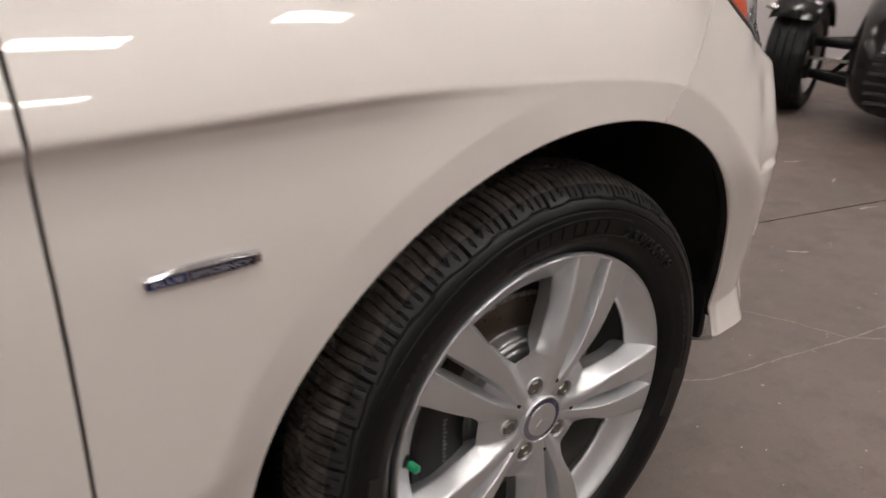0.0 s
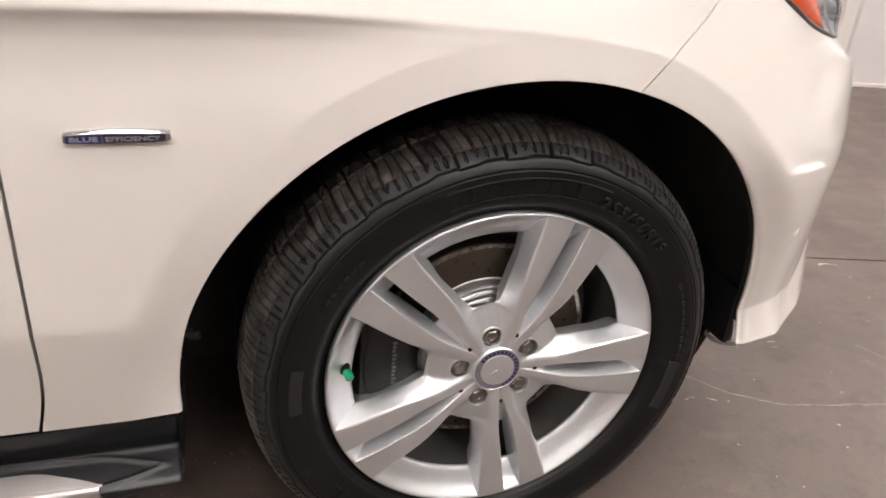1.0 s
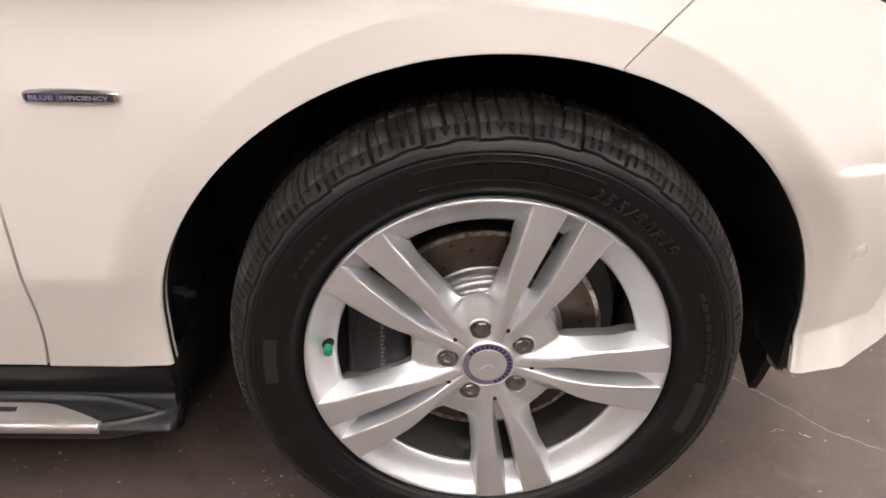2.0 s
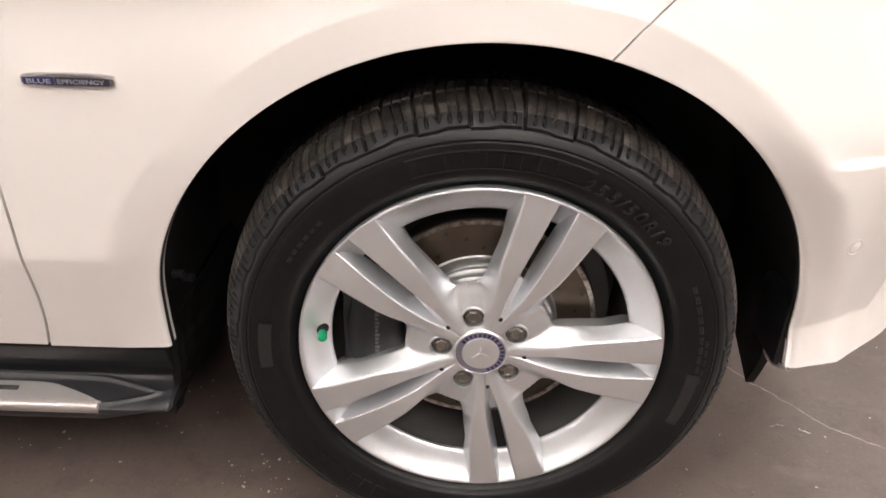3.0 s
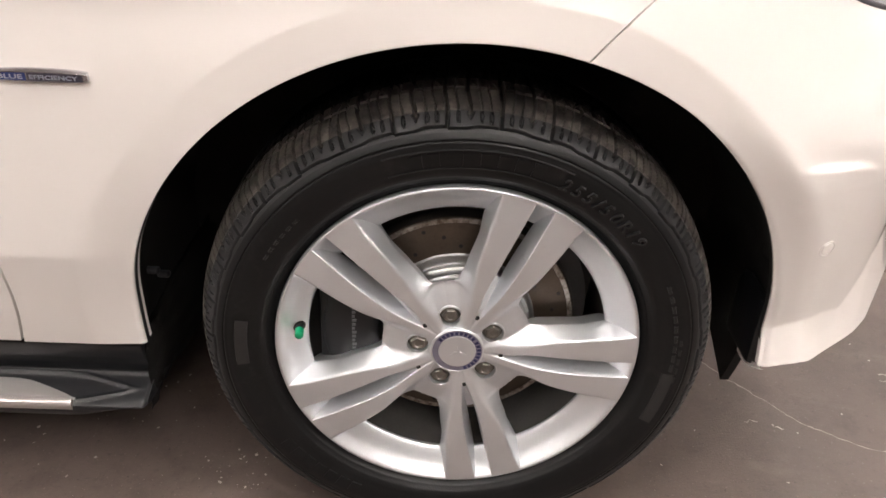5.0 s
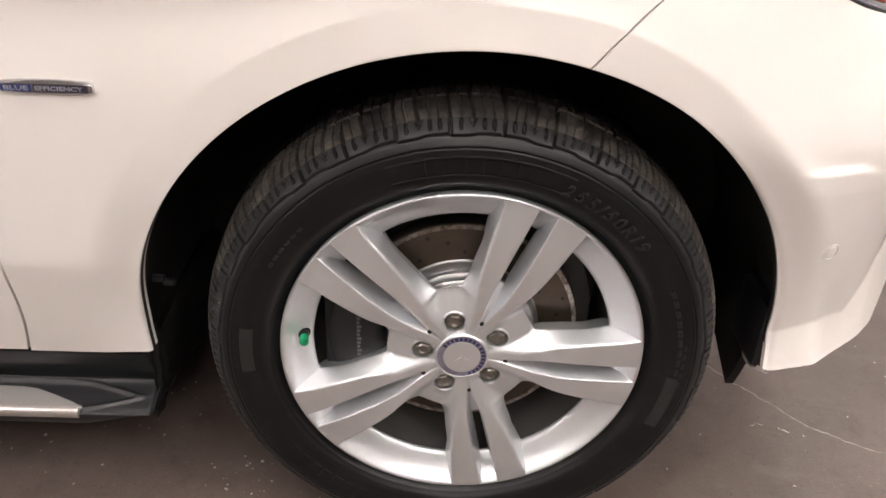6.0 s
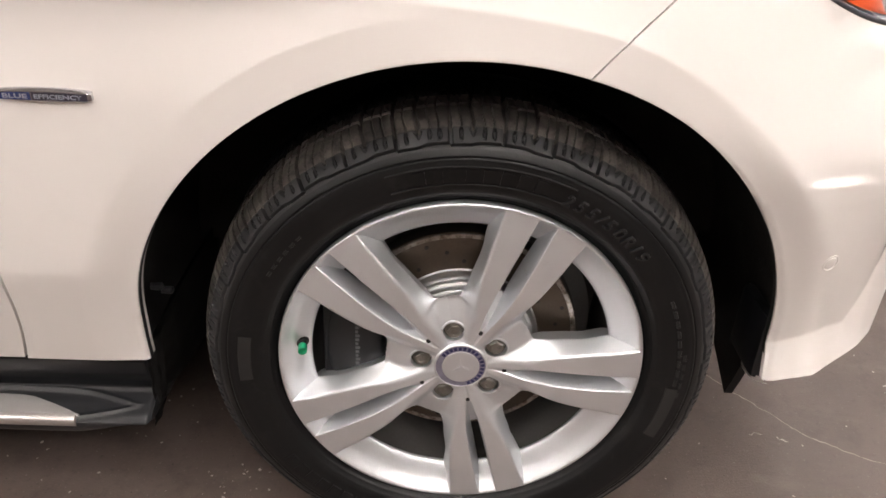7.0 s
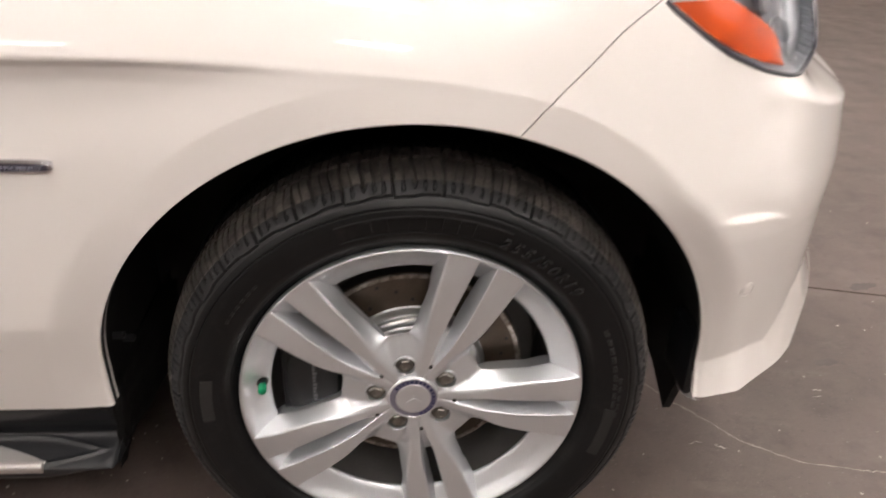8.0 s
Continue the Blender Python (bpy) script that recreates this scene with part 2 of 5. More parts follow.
HAT = material("brake_hat_zinc", (0.50, 0.50, 0.50), 0.45, metal=0.95, spread=0.1, scale=20, fine=300)
CALIPER = material("caliper_grey_paint", (0.0085, 0.009, 0.0105), 0.36, spread=0.15, scale=20, fine=300)
INNER_GREY = material("grey_inner_metal", (0.11, 0.105, 0.10), 0.6, metal=0.3, spread=0.2, scale=14, fine=200)
STEEL = material("zinc_bolt_steel", (0.25, 0.24, 0.22), 0.36, metal=1.0, spread=0.15, scale=80, fine=600)
# Near-black for dark parts, and for shade painted into holes.
DARK = material("dark_parts_and_hole_shade", (0.012, 0.011, 0.010), 0.8, spread=0.2)
GREEN = material("green_valve_cap", (0.0, 0.24, 0.10), 0.4, spread=0.1, scale=60)
BADGE_CHROME = material("badge_chrome", (0.58, 0.58, 0.60), 0.16, metal=1.0, spread=0.04, rough_spread=0.03)
BADGE_GREY = material("badge_grey_metal", (0.10, 0.10, 0.15), 0.25, metal=0.8, spread=0.1, scale=60)
NAVY = material("navy_enamel", (0.030, 0.030, 0.10), 0.3, metal=0.3, coat=0.6, spread=0.15, scale=60)
CAPRING = material("cap_ring_enamel", (0.24, 0.23, 0.30), 0.3, metal=0.6, coat=0.6, spread=0.2, scale=90)
BLUE = material("blue_enamel", (0.016, 0.029, 0.12), 0.25, coat=1.0, spread=0.1, scale=60)
BADGE_PRINT = material("badge_silver_print", (0.34, 0.36, 0.42), 0.3, metal=0.5, spread=0.05)
GREYPRINT = material("grey_print", (0.13, 0.135, 0.14), 0.5, spread=0.08)
AMBER = material("amber_reflector", (0.43, 0.052, 0.004), 0.42, coat=0.2, spread=0.22, scale=24, fine=220)
HOUSING = material("lamp_housing_silver", (0.50, 0.51, 0.53), 0.34, metal=0.9, spread=0.15, scale=18, fine=200)
GASKET = material("lamp_gasket_rubber", (0.055, 0.055, 0.065), 0.3, coat=0.4, spread=0.2)
LENS = clear_glass("lamp_lens_clear", (0.97, 0.98, 1.0))
CONCRETE = worn_concrete()
CRACK = material("crack_filler", (0.36, 0.32, 0.29), 0.85, spread=0.3, scale=30, fine=200)
FLECK = material("paint_fleck", (0.50, 0.46, 0.42), 0.8, spread=0.3, scale=30)
STAIN = material("floor_stain", (0.085, 0.068, 0.060), 0.45, spread=0.3, scale=20, fine=120)
WALL = material("painted_wall", (0.74, 0.70, 0.71), 0.7, spread=0.04, scale=1.2, fine=60, bump=0.15, bump_scale=200)
TRIM = material("white_trim_paint", (0.78, 0.74, 0.73), 0.45, spread=0.04, scale=4, fine=90)
BACKWALL = material("far_wall_paint", (0.36, 0.32, 0.30), 0.7, spread=0.08, scale=1.2, fine=60)
CEIL = material("ceiling_paint", (0.55, 0.53, 0.52), 0.8, spread=0.05, scale=1.5)
TUBE = glowing("lamp_diffuser", LAMP_COLOUR, LAMP_POWER)
BLACK = material("black_gloss_bodywork", (0.004, 0.004, 0.0045), 0.22, spec=0.4, coat=0.3, coat_rough=0.06, spread=0.2, scale=8, fine=200)
ARM = material("black_powder_coat", (0.004, 0.004, 0.0042), 0.5, spec=0.3, spread=0.2, scale=20, fine=300)


# ---- the room ----
ROOM = -13.5  # the building stands askew to the car
RM = pose(0, 0, 0, 0, 0, ROOM)


def structure(name, bm, mat, label, category, smooth=False):
    return tagged(new(name, mesh_bm(name, bm, mat, smooth, None)), label, category, kind="structure")


# Floor slabs on both sides of one open joint, over a dark bed.
JOINT = 1.102
for name, y0, y1 in (("floor_near", -9.0, JOINT - 0.004), ("floor_far", JOINT + 0.004, 9.6)):
    bm = box_bm(bmesh.new(), -9, 11, y0, y1, -0.12, 0.0)
    bmesh.ops.transform(bm, matrix=RM, verts=bm.verts)
    structure(name, bm, CONCRETE, "worn brown-grey sealed concrete floor slab with hairline cracks", "floor")
bm = box_bm(bmesh.new(), -9, 11, JOINT - 0.05, JOINT + 0.05, -0.2, -0.012)
bmesh.ops.transform(bm, matrix=RM, verts=bm.verts)
structure("floor_joint", bm, DARK, "dark open joint between two concrete floor slabs", "floor joint")

WY = 3.31  # the pale wall, along the room's own axis
POSTX = 2.335
walls = (("wall_north", POSTX + 0.107, 11.0, WY, WY + 0.2, 0, 3.1, WALL, "pale painted plaster wall behind the parked vehicles"),
         ("wall_far", -9.0, 11.0, 9.4, 9.6, 0, 3.1, BACKWALL, "dim grey-brown wall at the far end of the hall"),
         ("wall_east", 10.8, 11.0, -9.0, 9.4, 0, 3.1, WALL, "pale painted wall closing the hall"),
         ("wall_west", -9.0, -8.8, -9.0, 9.4, 0, 3.1, WALL, "pale painted wall closing the hall"),
         ("wall_south", -8.8, 10.8, -9.0, -8.8, 0, 3.1, WALL, "pale painted wall closing the hall"))
for name, x0, x1, y0, y1, z0, z1, mat, label in walls:
    bm = box_bm(bmesh.new(), x0, x1, y0, y1, z0, z1)
    bmesh.ops.transform(bm, matrix=RM, verts=bm.verts)
    structure(name, bm, mat, label, "wall")
bm = box_bm(bmesh.new(), -9, 11, -9, 9.6, 3.1, 3.25)
bmesh.ops.transform(bm, matrix=RM, verts=bm.verts)
structure("ceiling", bm, CEIL, "plain pale grey ceiling of the hall", "ceiling")
bm = box_bm(bmesh.new(), POSTX, POSTX + 0.085, WY - 0.03, WY + 0.24, 0, 3.1, 0.006)
bmesh.ops.transform(bm, matrix=RM, verts=bm.verts)
structure("trim_post", bm, TRIM, "white-painted corner casing at the end of the wall", "trim")
bm = box_bm(bmesh.new(), POSTX + 0.11, 10.8, WY - 0.012, WY - 0.001, 0, 0.022, 0.003)
bmesh.ops.transform(bm, matrix=RM, verts=bm.verts)
structure("baseboard", bm, TRIM, "low white baseboard along the pale wall", "baseboard")

# Ceiling lamps: shallow troughs with a glowing diffuser.
lamp = None
for lx, ly in LAMPS:
    if lamp is None:
        lamp = thing("ceiling_light", 0, 0, 3.1, "white rectangular fluorescent panel lamp set under the ceiling", "ceiling light", "ceiling lights")
        bm = bmesh.new()
        for a, b, c, d in ((-0.30, 0.30, -0.13, -0.11), (-0.30, 0.30, 0.11, 0.13), (-0.30, -0.28, -0.11, 0.11), (0.28, 0.30, -0.11, 0.11)):
            box_bm(bm, a, b, c, d, 3.03, 3.1, 0.003)
        part("frame", bm, TRIM, lamp)
        part("diffuser", box_bm(bmesh.new(), -0.28, 0.28, -0.11, 0.11, 3.045, 3.06), TUBE, lamp, smooth=False)
        first = lamp
    else:
        copy_thing(first, RM @ pose(lx, ly, 3.1))
first.matrix_basis = RM @ pose(*LAMPS[0], 3.1)

# ---- the car: outer surface ----
ZC, RA = 0.358, 0.447  # the wheel's centre height, the arch's radius
SIDE = [(0.20, 0.05), (0.30, 0.014), (0.336, 0.006), (0.38, -0.005), (0.43, -0.0170), (0.470, -0.0270), (0.496, -0.0334), (0.508, -0.0357), (0.56, -0.0390), (0.60, -0.0415), (0.70, -0.0462), (0.77, -0.0482), (0.82, -0.0468),
        (0.850, -0.0480), (0.870, -0.0545), (0.881, -0.0612), (0.890, -0.0590), (0.93, -0.0442), (0.98, -0.0212), (1.03, 0.008)]
FULL = [(0.30, -0.040), (0.60, -0.0490), (0.70, -0.0555), (0.77, -0.0585), (0.82, -0.0600), (0.850, -0.0606), (0.870, -0.0610), (0.881, -0.0612), (0.890, -0.0590), (0.93, -0.0442), (0.98, -0.0212), (1.03, 0.008)]
CREASE = [(-0.36, 0.881), (-0.285, 0.8796), (-0.214, 0.8762), (-0.128, 0.8695), (-0.024, 0.8615), (0.067, 0.8510), (0.146, 0.8370)]
NOSE = [(0.30, -0.045), (0.66, -0.050), (0.76, -0.055), (0.80, -0.0575), (0.84, -0.0575), (0.87, -0.0520), (0.90, -0.0420), (0.95, -0.0230), (1.03, 0.0100)]
LIPY = [(-5, 0.026), (4, 0.019), (11, 0.009), (19, -0.002), (32, -0.022), (46, -0.039), (60, -0.050), (75, -0.061), (90, -0.063), (110, -0.060), (124, -0.054), (139, -0.044), (156, -0.025), (166, -0.012), (178, 0.006), (184, 0.010)]


LIP_LINE = [(0.4301, 0.3878), (0.4472, 0.3937), (0.4685, 0.4101), (0.4851, 0.4196), (0.5178, 0.4216), (0.5549, 0.4131), (0.5708, 0.4392), (0.5852, 0.4643), (0.5939, 0.4901), (0.6189, 0.5105), (0.7060, 0.5100)]


def below_lip_line(x, z):
    """How far a point lies below or ahead of the edge over the bumper's lower lip (less than nothing above it)."""
    x, z = np.broadcast_arrays(np.asarray(x, float), np.asarray(z, float))
    near = np.full(x.shape, 9.0)
    for (ax, az), (bx, bz) in zip(LIP_LINE, LIP_LINE[1:]):
        t = np.clip(((x - ax) * (bx - ax) + (z - az) * (bz - az)) / ((bx - ax) ** 2 + (bz - az) ** 2), 0, 1)
        near = np.minimum(near, np.hypot(x - ax - t * (bx - ax), z - az - t * (bz - az)))
    lx, lz = np.array(LIP_LINE).T
    return np.where(z < np.interp(x, lx, lz), near, -near)


TURN0, TURN_A, TURN_B = 0.35, 0.46, 1.0  # the bumper's plan: start of the turn, its length and depth


def turn_start(z):
    """The bumper's middle reaches a little further forward than its foot."""
    return TURN0 + glide(z, [(0.62, 0.0), (0.70, 0.004), (0.80, 0.004), (1.0, 0.0)])


def unroll(x, z):
    u = (np.asarray(x, float) - turn_start(z)) / TURN_A
    return np.where(u < 0, u, np.arcsin(np.clip(u, 0, 1)))


def reroll(e, z):
    return turn_start(z) + np.where(e < 0, TURN_A * e, TURN_A * np.sin(np.clip(e, 0, math.pi / 2)))


def skin(x, z):
    """y of the car's side over (x, z): fender, door and bumper are one flowing surface."""
    x, z = np.asarray(x, float), np.asarray(z, float)
    u = np.clip((x - turn_start(z)) / TURN_A, 0, 1)
    turn = TURN_B * (1 - np.maximum(1 - u ** 2.2, 0) ** (1 / 2.2))
    # The side's crease runs out where the flare of the arch begins.
    fade = smooth01(0.03, 0.15, x)
    sunk = z + (0.881 - glide(x, CREASE)) * smooth01(0.66, 0.83, z)
    undercut = 1 - smooth01(-0.36, -0.04, x)
    base = (glide(sunk, SIDE) * undercut + glide(sunk, FULL) * (1 - undercut)) * (1 - fade) + glide(z, NOSE) * fade
    # The bumper: full below its ledge, leaning back above it, and more so over the shelf under the lamp.
    ledge = 0.672 - 0.027 * smooth01(0.46, 0.57, x)
    shelf = 0.8265 - 0.27 * np.clip(x - 0.46, -0.05, 0.25)
    low_face = -0.050 + 0.085 * np.clip(0.64 - z, 0, 0.25) * (1 - 0.55 * smooth01(0.52, 0.60, x))
    full = smooth01(0.16, 0.40, x) * (1 - smooth01(0.70, 0.84, z))
    base = base * (1 - full) + (low_face + 0.0030 * smooth01(-0.003, 0.008, z - ledge) * (1 - smooth01(0.44, 0.54, x))) * full
    lean = smooth01(0.16, 0.42, x) * (1 - 0.3 * smooth01(0.40, 0.55, x) * (1 - smooth01(0.66, 0.80, x)))
    up = (z - shelf) / 0.028
    rise = np.clip(0.5 * (up + np.sqrt(up * up + 0.012)) - 0.5 * np.maximum(up - 1, 0) - 0.5 * np.sqrt(np.maximum(up - 1, 0) ** 2 + 0.012), 0, 1.2)
    y = base + turn + lean * 0.052 * np.clip((z - ledge - 0.006) / 0.136, 0, 1.2) ** 1.7
    y = y + smooth01(0.46, 0.57, x) * (0.046 + 0.13 * smooth01(0.51, 0.64, x)) * rise + 0.03 * smooth01(0.22, 0.36, x) * smooth01(0.83, 0.95, z)
    # Ahead of the lamp the nose falls back quickly.
    y = y + smooth01(0.815, 0.875, z) * 0.046 * smooth01(0.42, 0.52, x) * (1 - 2.1 * smooth01(0.495, 0.57, x) * smooth01(0.820, 0.842, z))
    # Flare round the arch: crisp in front and on top, running out softly behind the wheel.
    r, th = np.hypot(x, z - ZC), np.degrees(np.arctan2(z - ZC, x))
    th = np.where(th < -90, th + 360, th)
    lip = glide(th, LIPY)
    edge = glide(th, [(30, 0.510), (40, 0.503), (48, 0.497), (60, 0.498), (73, 0.500), (82, 0.4985), (93, 0.506), (98, 0.5145), (104, 0.529), (112, 0.561), (120, 0.604)])
    low = 1 - smooth01(38, 68, th)
    foot = np.maximum(low_face + turn, 0.0286 + 0.36 * (x - 0.445))
    lowy = low_face + turn + 0.15 * (foot - low_face - turn) * smooth01(0.62, 0.39, z)
    band = lip + (lowy - lip) * low * smooth01(RA, edge, r)
    past = np.maximum(r - edge, 0)
    soft = np.sqrt(past * past + 0.0012 ** 2) - 0.0012
    near = 0.030 * (1 - np.exp(-soft / 0.030))
    crisp = (band + (0.48 + 0.15 * (1 - smooth01(42, 56, th))) * near * (1 - smooth01(0.43, 0.54, x))) * (1 - smooth01(edge, edge + 0.13, r)) + y * smooth01(edge, edge + 0.13, r)
    w = 1 - smooth01(RA + 0.002, np.minimum(edge - 0.006, 0.515), r)
    rear = smooth01(120, 165, th)
    w = w * (1 - rear) + (1 - smooth01(RA + 0.002, RA + 0.072, r)) * rear
    gentle = y * (1 - w) + lip * w
    # Behind the top the flare is a band of even width with a soft crease, where the side swells out to it.
    rim_r, top_y = 0.500, lip - 0.0025
    swell = np.minimum(top_y - y, 0) * np.exp(-np.maximum(r - rim_r, 0) / 0.055) * (1 - smooth01(-0.02, 0.01, z - glide(x, CREASE)))
    inside = lip + (top_y - lip) * np.clip((r - RA) / (rim_r - RA), 0, 1)
    over = smooth01(rim_r - 0.006, rim_r + 0.006, r)
    banded = inside * (1 - over) + (y + swell) * over
    amount = smooth01(92, 108, th) * (1 - smooth01(122, 156, th))
    gentle = gentle * (1 - amount) + banded * amount
    k = smooth01(70, 88, th)
    # Below the ledge there is no edge: the band swells into the lower face.
    under = smooth01(-0.0025, 0.003, ledge - z) * smooth01(0.30, 0.40, x)
    plain = np.where(r < edge, band, lowy)
    y = np.where(r < edge + 0.13, crisp * (1 - k) + gentle * k, y * (1 - k) + gentle * k)
    # From the flare up to the lamp the side is one even swell.
    swell_up = band + 0.32 * soft + glide(th, [(40, 0.1), (46, 0.25), (50, 0.42), (55, 0.15), (60, 0.25), (66, 0.45), (72, 0.2)]) * past * past
    even = smooth01(38, 44, th) * (1 - smooth01(64, 79, th)) * (1 - smooth01(0.39, 0.54, x)) * (r > edge)
    y = y * (1 - even) + swell_up * even + 0.005 * smooth01(0.40, 0.47, x) * (1 - smooth01(0.49, 0.58, x)) * smooth01(0.69, 0.73, z) * (1 - smooth01(0.79, 0.83, z))
    y = y * (1 - under) + plain * under
    # Lower lip of the bumper stands proud.
    steep = np.minimum(np.sqrt(1 + (TURN_B / TURN_A * u / np.sqrt(np.maximum(1 - u * u, 1e-3))) ** 2), 3.5)
    drop, ahead = below_lip_line(x, z), smooth01(0.46, 0.62, x)
    y = y - smooth01(0.38, 0.42, x) * (0.44 * (1 - ahead) + (0.25 + 0.08 * smooth01(0.64, 0.76, x)) * steep * ahead) * (np.sqrt(np.clip(drop + 0.002, 0, 0.08) ** 2 + 0.002 ** 2) - 0.002)
    # Rounded return of the arch's edge.
    y = y + 0.004 * np.clip(1 - (r - RA) / 0.007, 0, 1) ** 2
    return y


def skin_normal(x, z):
    h = 1e-3
    n = Vector((float(skin(x + h, z) - skin(x - h, z)) / (2 * h), -1.0, float(skin(x, z + h) - skin(x, z - h)) / (2 * h)))
    return n.normalized()


def on_skin(x, z, lift=0.0):
    return Vector((x, float(skin(x, z)), z)) + lift * skin_normal(x, z)


def panel(name, xs, zs, parent, label, inward=0.022, lamp_hole=None):
    """A body panel over a grid of (x, z), with its edges turned in."""
    n, m = xs.shape
    ys = skin(xs, zs)
    if lamp_hole is not None:
        ys = ys + lamp_hole(xs, zs)
    verts = np.stack([xs, ys, zs], -1).reshape(-1, 3)
    faces = grid_faces(n, m)
    rim = [j for j in range(m)] + [i * m + m - 1 for i in range(1, n)] + [(n - 1) * m + j for j in range(m - 2, -1, -1)] + [i * m for i in range(n - 2, 0, -1)]
    base = len(verts)
    inner = verts[rim] + np.array([0, inward, 0])
    verts = np.vstack([verts, inner])
    k = len(rim)
    faces += [(rim[i], base + i, base + (i + 1) % k, rim[(i + 1) % k]) for i in range(k)]
    me = mesh_of(name, verts, faces, WHITE, True, 40)
    bm = bmesh.new()
    bm.from_mesh(me)
    bmesh.ops.recalc_face_normals(bm, faces=bm.faces)
    bm.to_mesh(me)
    bm.free()
    me.shade_smooth()
    me.set_sharp_from_angle(angle=radians(50))
    if lamp_hole is not None:  # the pocket behind the lamp is not painted
        me.materials.append(HOUSING)
        deep = np.r_[lamp_hole(xs, zs).reshape(-1) > 0.01, np.zeros(k, bool)]
        for p in me.polygons:
            if any(deep[i] for i in p.vertices):
                p.material_index = 1
    return child(name, me, parent, label)


car = thing("car", 0, 0.9, 0, "white luxury sport utility vehicle parked on the concrete floor", "car")
S_STEPS = np.concatenate([[0, 0.004, 0.009, 0.016, 0.025], np.linspace(0.037, 1, 118)])


def transfinite(inner, outer):
    """Grid of points between two curves, denser by the first."""
    return inner[:, None, :] * (1 - S_STEPS[None, :, None]) + outer[:, None, :] * S_STEPS[None, :, None]


def along(points, n):
    p = np.array(points, float)
    d = np.r_[0, np.cumsum(np.hypot(*np.diff(p, axis=0).T))]
    t = np.linspace(0, d[-1], n)
    return np.stack([np.interp(t, d, p[:, 0]), np.interp(t, d, p[:, 1])], -1)


GAPX = [(0.30, -0.620), (0.336, -0.6175), (0.36, -0.612), (0.40, -0.604), (0.45, -0.599), (0.55, -0.5965), (0.70, -0.5950), (0.88, -0.5965), (1.03, -0.598)]
SEAM0, SEAM1 = np.array((0.1180, 0.7938)), np.array((0.290, 0.9455))


SEAM = [(0.1180, 0.7938), (0.144, 0.8248), (0.1586, 0.8402), (0.174, 0.8543), (0.1892, 0.8678), (0.2042, 0.8813), (0.2192, 0.8948), (0.2347, 0.9079), (0.2516, 0.9199), (0.27, 0.9314), (0.290, 0.9455)]
SEAM_T = np.r_[0, np.cumsum(np.hypot(*np.diff(np.array(SEAM), axis=0).T))]
SEAM_T = SEAM_T / SEAM_T[-1]


def seam_line(t):
    """The curved joint between fender and bumper."""
    return np.stack([np.interp(t, SEAM_T, [p[0] for p in SEAM]), np.interp(t, SEAM_T, [p[1] for p in SEAM])], -1)


# Fender.
n = 300
ang = np.radians(np.linspace(183.2, 74.85, n))
arch_r = RA + 0.0045 * smooth01(177, 158, np.degrees(ang))
inner = np.stack([arch_r * np.cos(ang), ZC + arch_r * np.sin(ang)], -1)
inner[:8, 1] = np.maximum(inner[:8, 1], 0.336)
gz = np.linspace(0.336, 1.02, 60)
left = [(float(glide(z, GAPX)), z) for z in gz]
outer = along(left + [(-0.55, 1.025), (0.1, 1.0), tuple(SEAM1)], n)
inner[-1] = SEAM0
g = transfinite(inner, outer)
g += (seam_line(S_STEPS) - g[-1])[None] * (np.linspace(0, 1, n) ** 8)[:, None, None]
panel("fender", g[..., 0], g[..., 1], car, "white painted front fender with a flared wheel arch")

# Door, of which the front edge shows.
zs = np.linspace(0.338, 1.02, 150)
us = np.r_[0, 0.004, 0.01, np.linspace(0.02, 1, 60)]
X = np.array([[float(glide(z, GAPX)) - 0.0042 - u * 1.05 for u in us] for z in zs])
Z = np.repeat(zs[:, None], len(us), 1)
panel("door", X, Z, car, "white painted front door, shut")

# Bumper: from the arch round the corner to the car's middle, in unrolled plan.
LAMP_LOW = [(0.2925, 0.9405), (0.3037, 0.9305), (0.3221, 0.9173), (0.3557, 0.8945), (0.3883, 0.8765), (0.4389, 0.8546), (0.4708, 0.8453), (0.4941, 0.8392), (0.5133, 0.8370), (0.5262, 0.8405), (0.5380, 0.8480), (0.5470, 0.8600), (0.5490, 0.8786), (0.5535, 0.9079), (0.5600, 0.9619)]
_d = np.r_[0, np.cumsum(np.hypot(*np.diff(np.array(LAMP_LOW), axis=0).T))]
_t = np.linspace(0, _d[-1], 70)
LAMP_LINE = np.stack([glide(_t, list(zip(_d, [p[0] for p in LAMP_LOW]))), glide(_t, list(zip(_d, [p[1] for p in LAMP_LOW])))], -1)


def lamp_recess(x, z):
    k = int(np.argmin(LAMP_LINE[:, 1]))
    low = np.interp(x, LAMP_LINE[:k + 1, 0], LAMP_LINE[:k + 1, 1])
    front = np.interp(z, LAMP_LINE[k:, 1], LAMP_LINE[k:, 0])
    inside = (z > low + 0.002) & (x < front - 0.002) & (x > 0.297)
    return np.where(inside, 0.045, 0.0)


n = 260
ang = np.radians(np.linspace(74.6, -2.6, n))
arch_r = RA + 0.0045 * smooth01(34, 62, np.degrees(ang))
inner = np.stack([arch_r * np.cos(ang), ZC + arch_r * np.sin(ang)], -1)
inner[:, 0] -= 0.006 * smooth01(40, 0, np.degrees(ang))
inner[0] = SEAM0 + np.array((0.0018, -0.0011))
e_in = np.stack([unroll(inner[:, 0], inner[:, 1]), inner[:, 1]], -1)
top = SEAM1 + np.array((0.0026, 0.0))
E1 = math.pi / 2
bot = [(float(unroll(np.array(x), np.array(z))), z) for x, z in ((0.72, 0.430), (0.69, 0.408), (0.65, 0.386), (0.62, 0.3745), (0.599, 0.3685), (0.581, 0.3648), (0.56, 0.3618), (0.538, 0.3605), (0.515, 0.3600), (0.492, 0.3585), (0.475, 0.352), (0.459, 0.3425))]
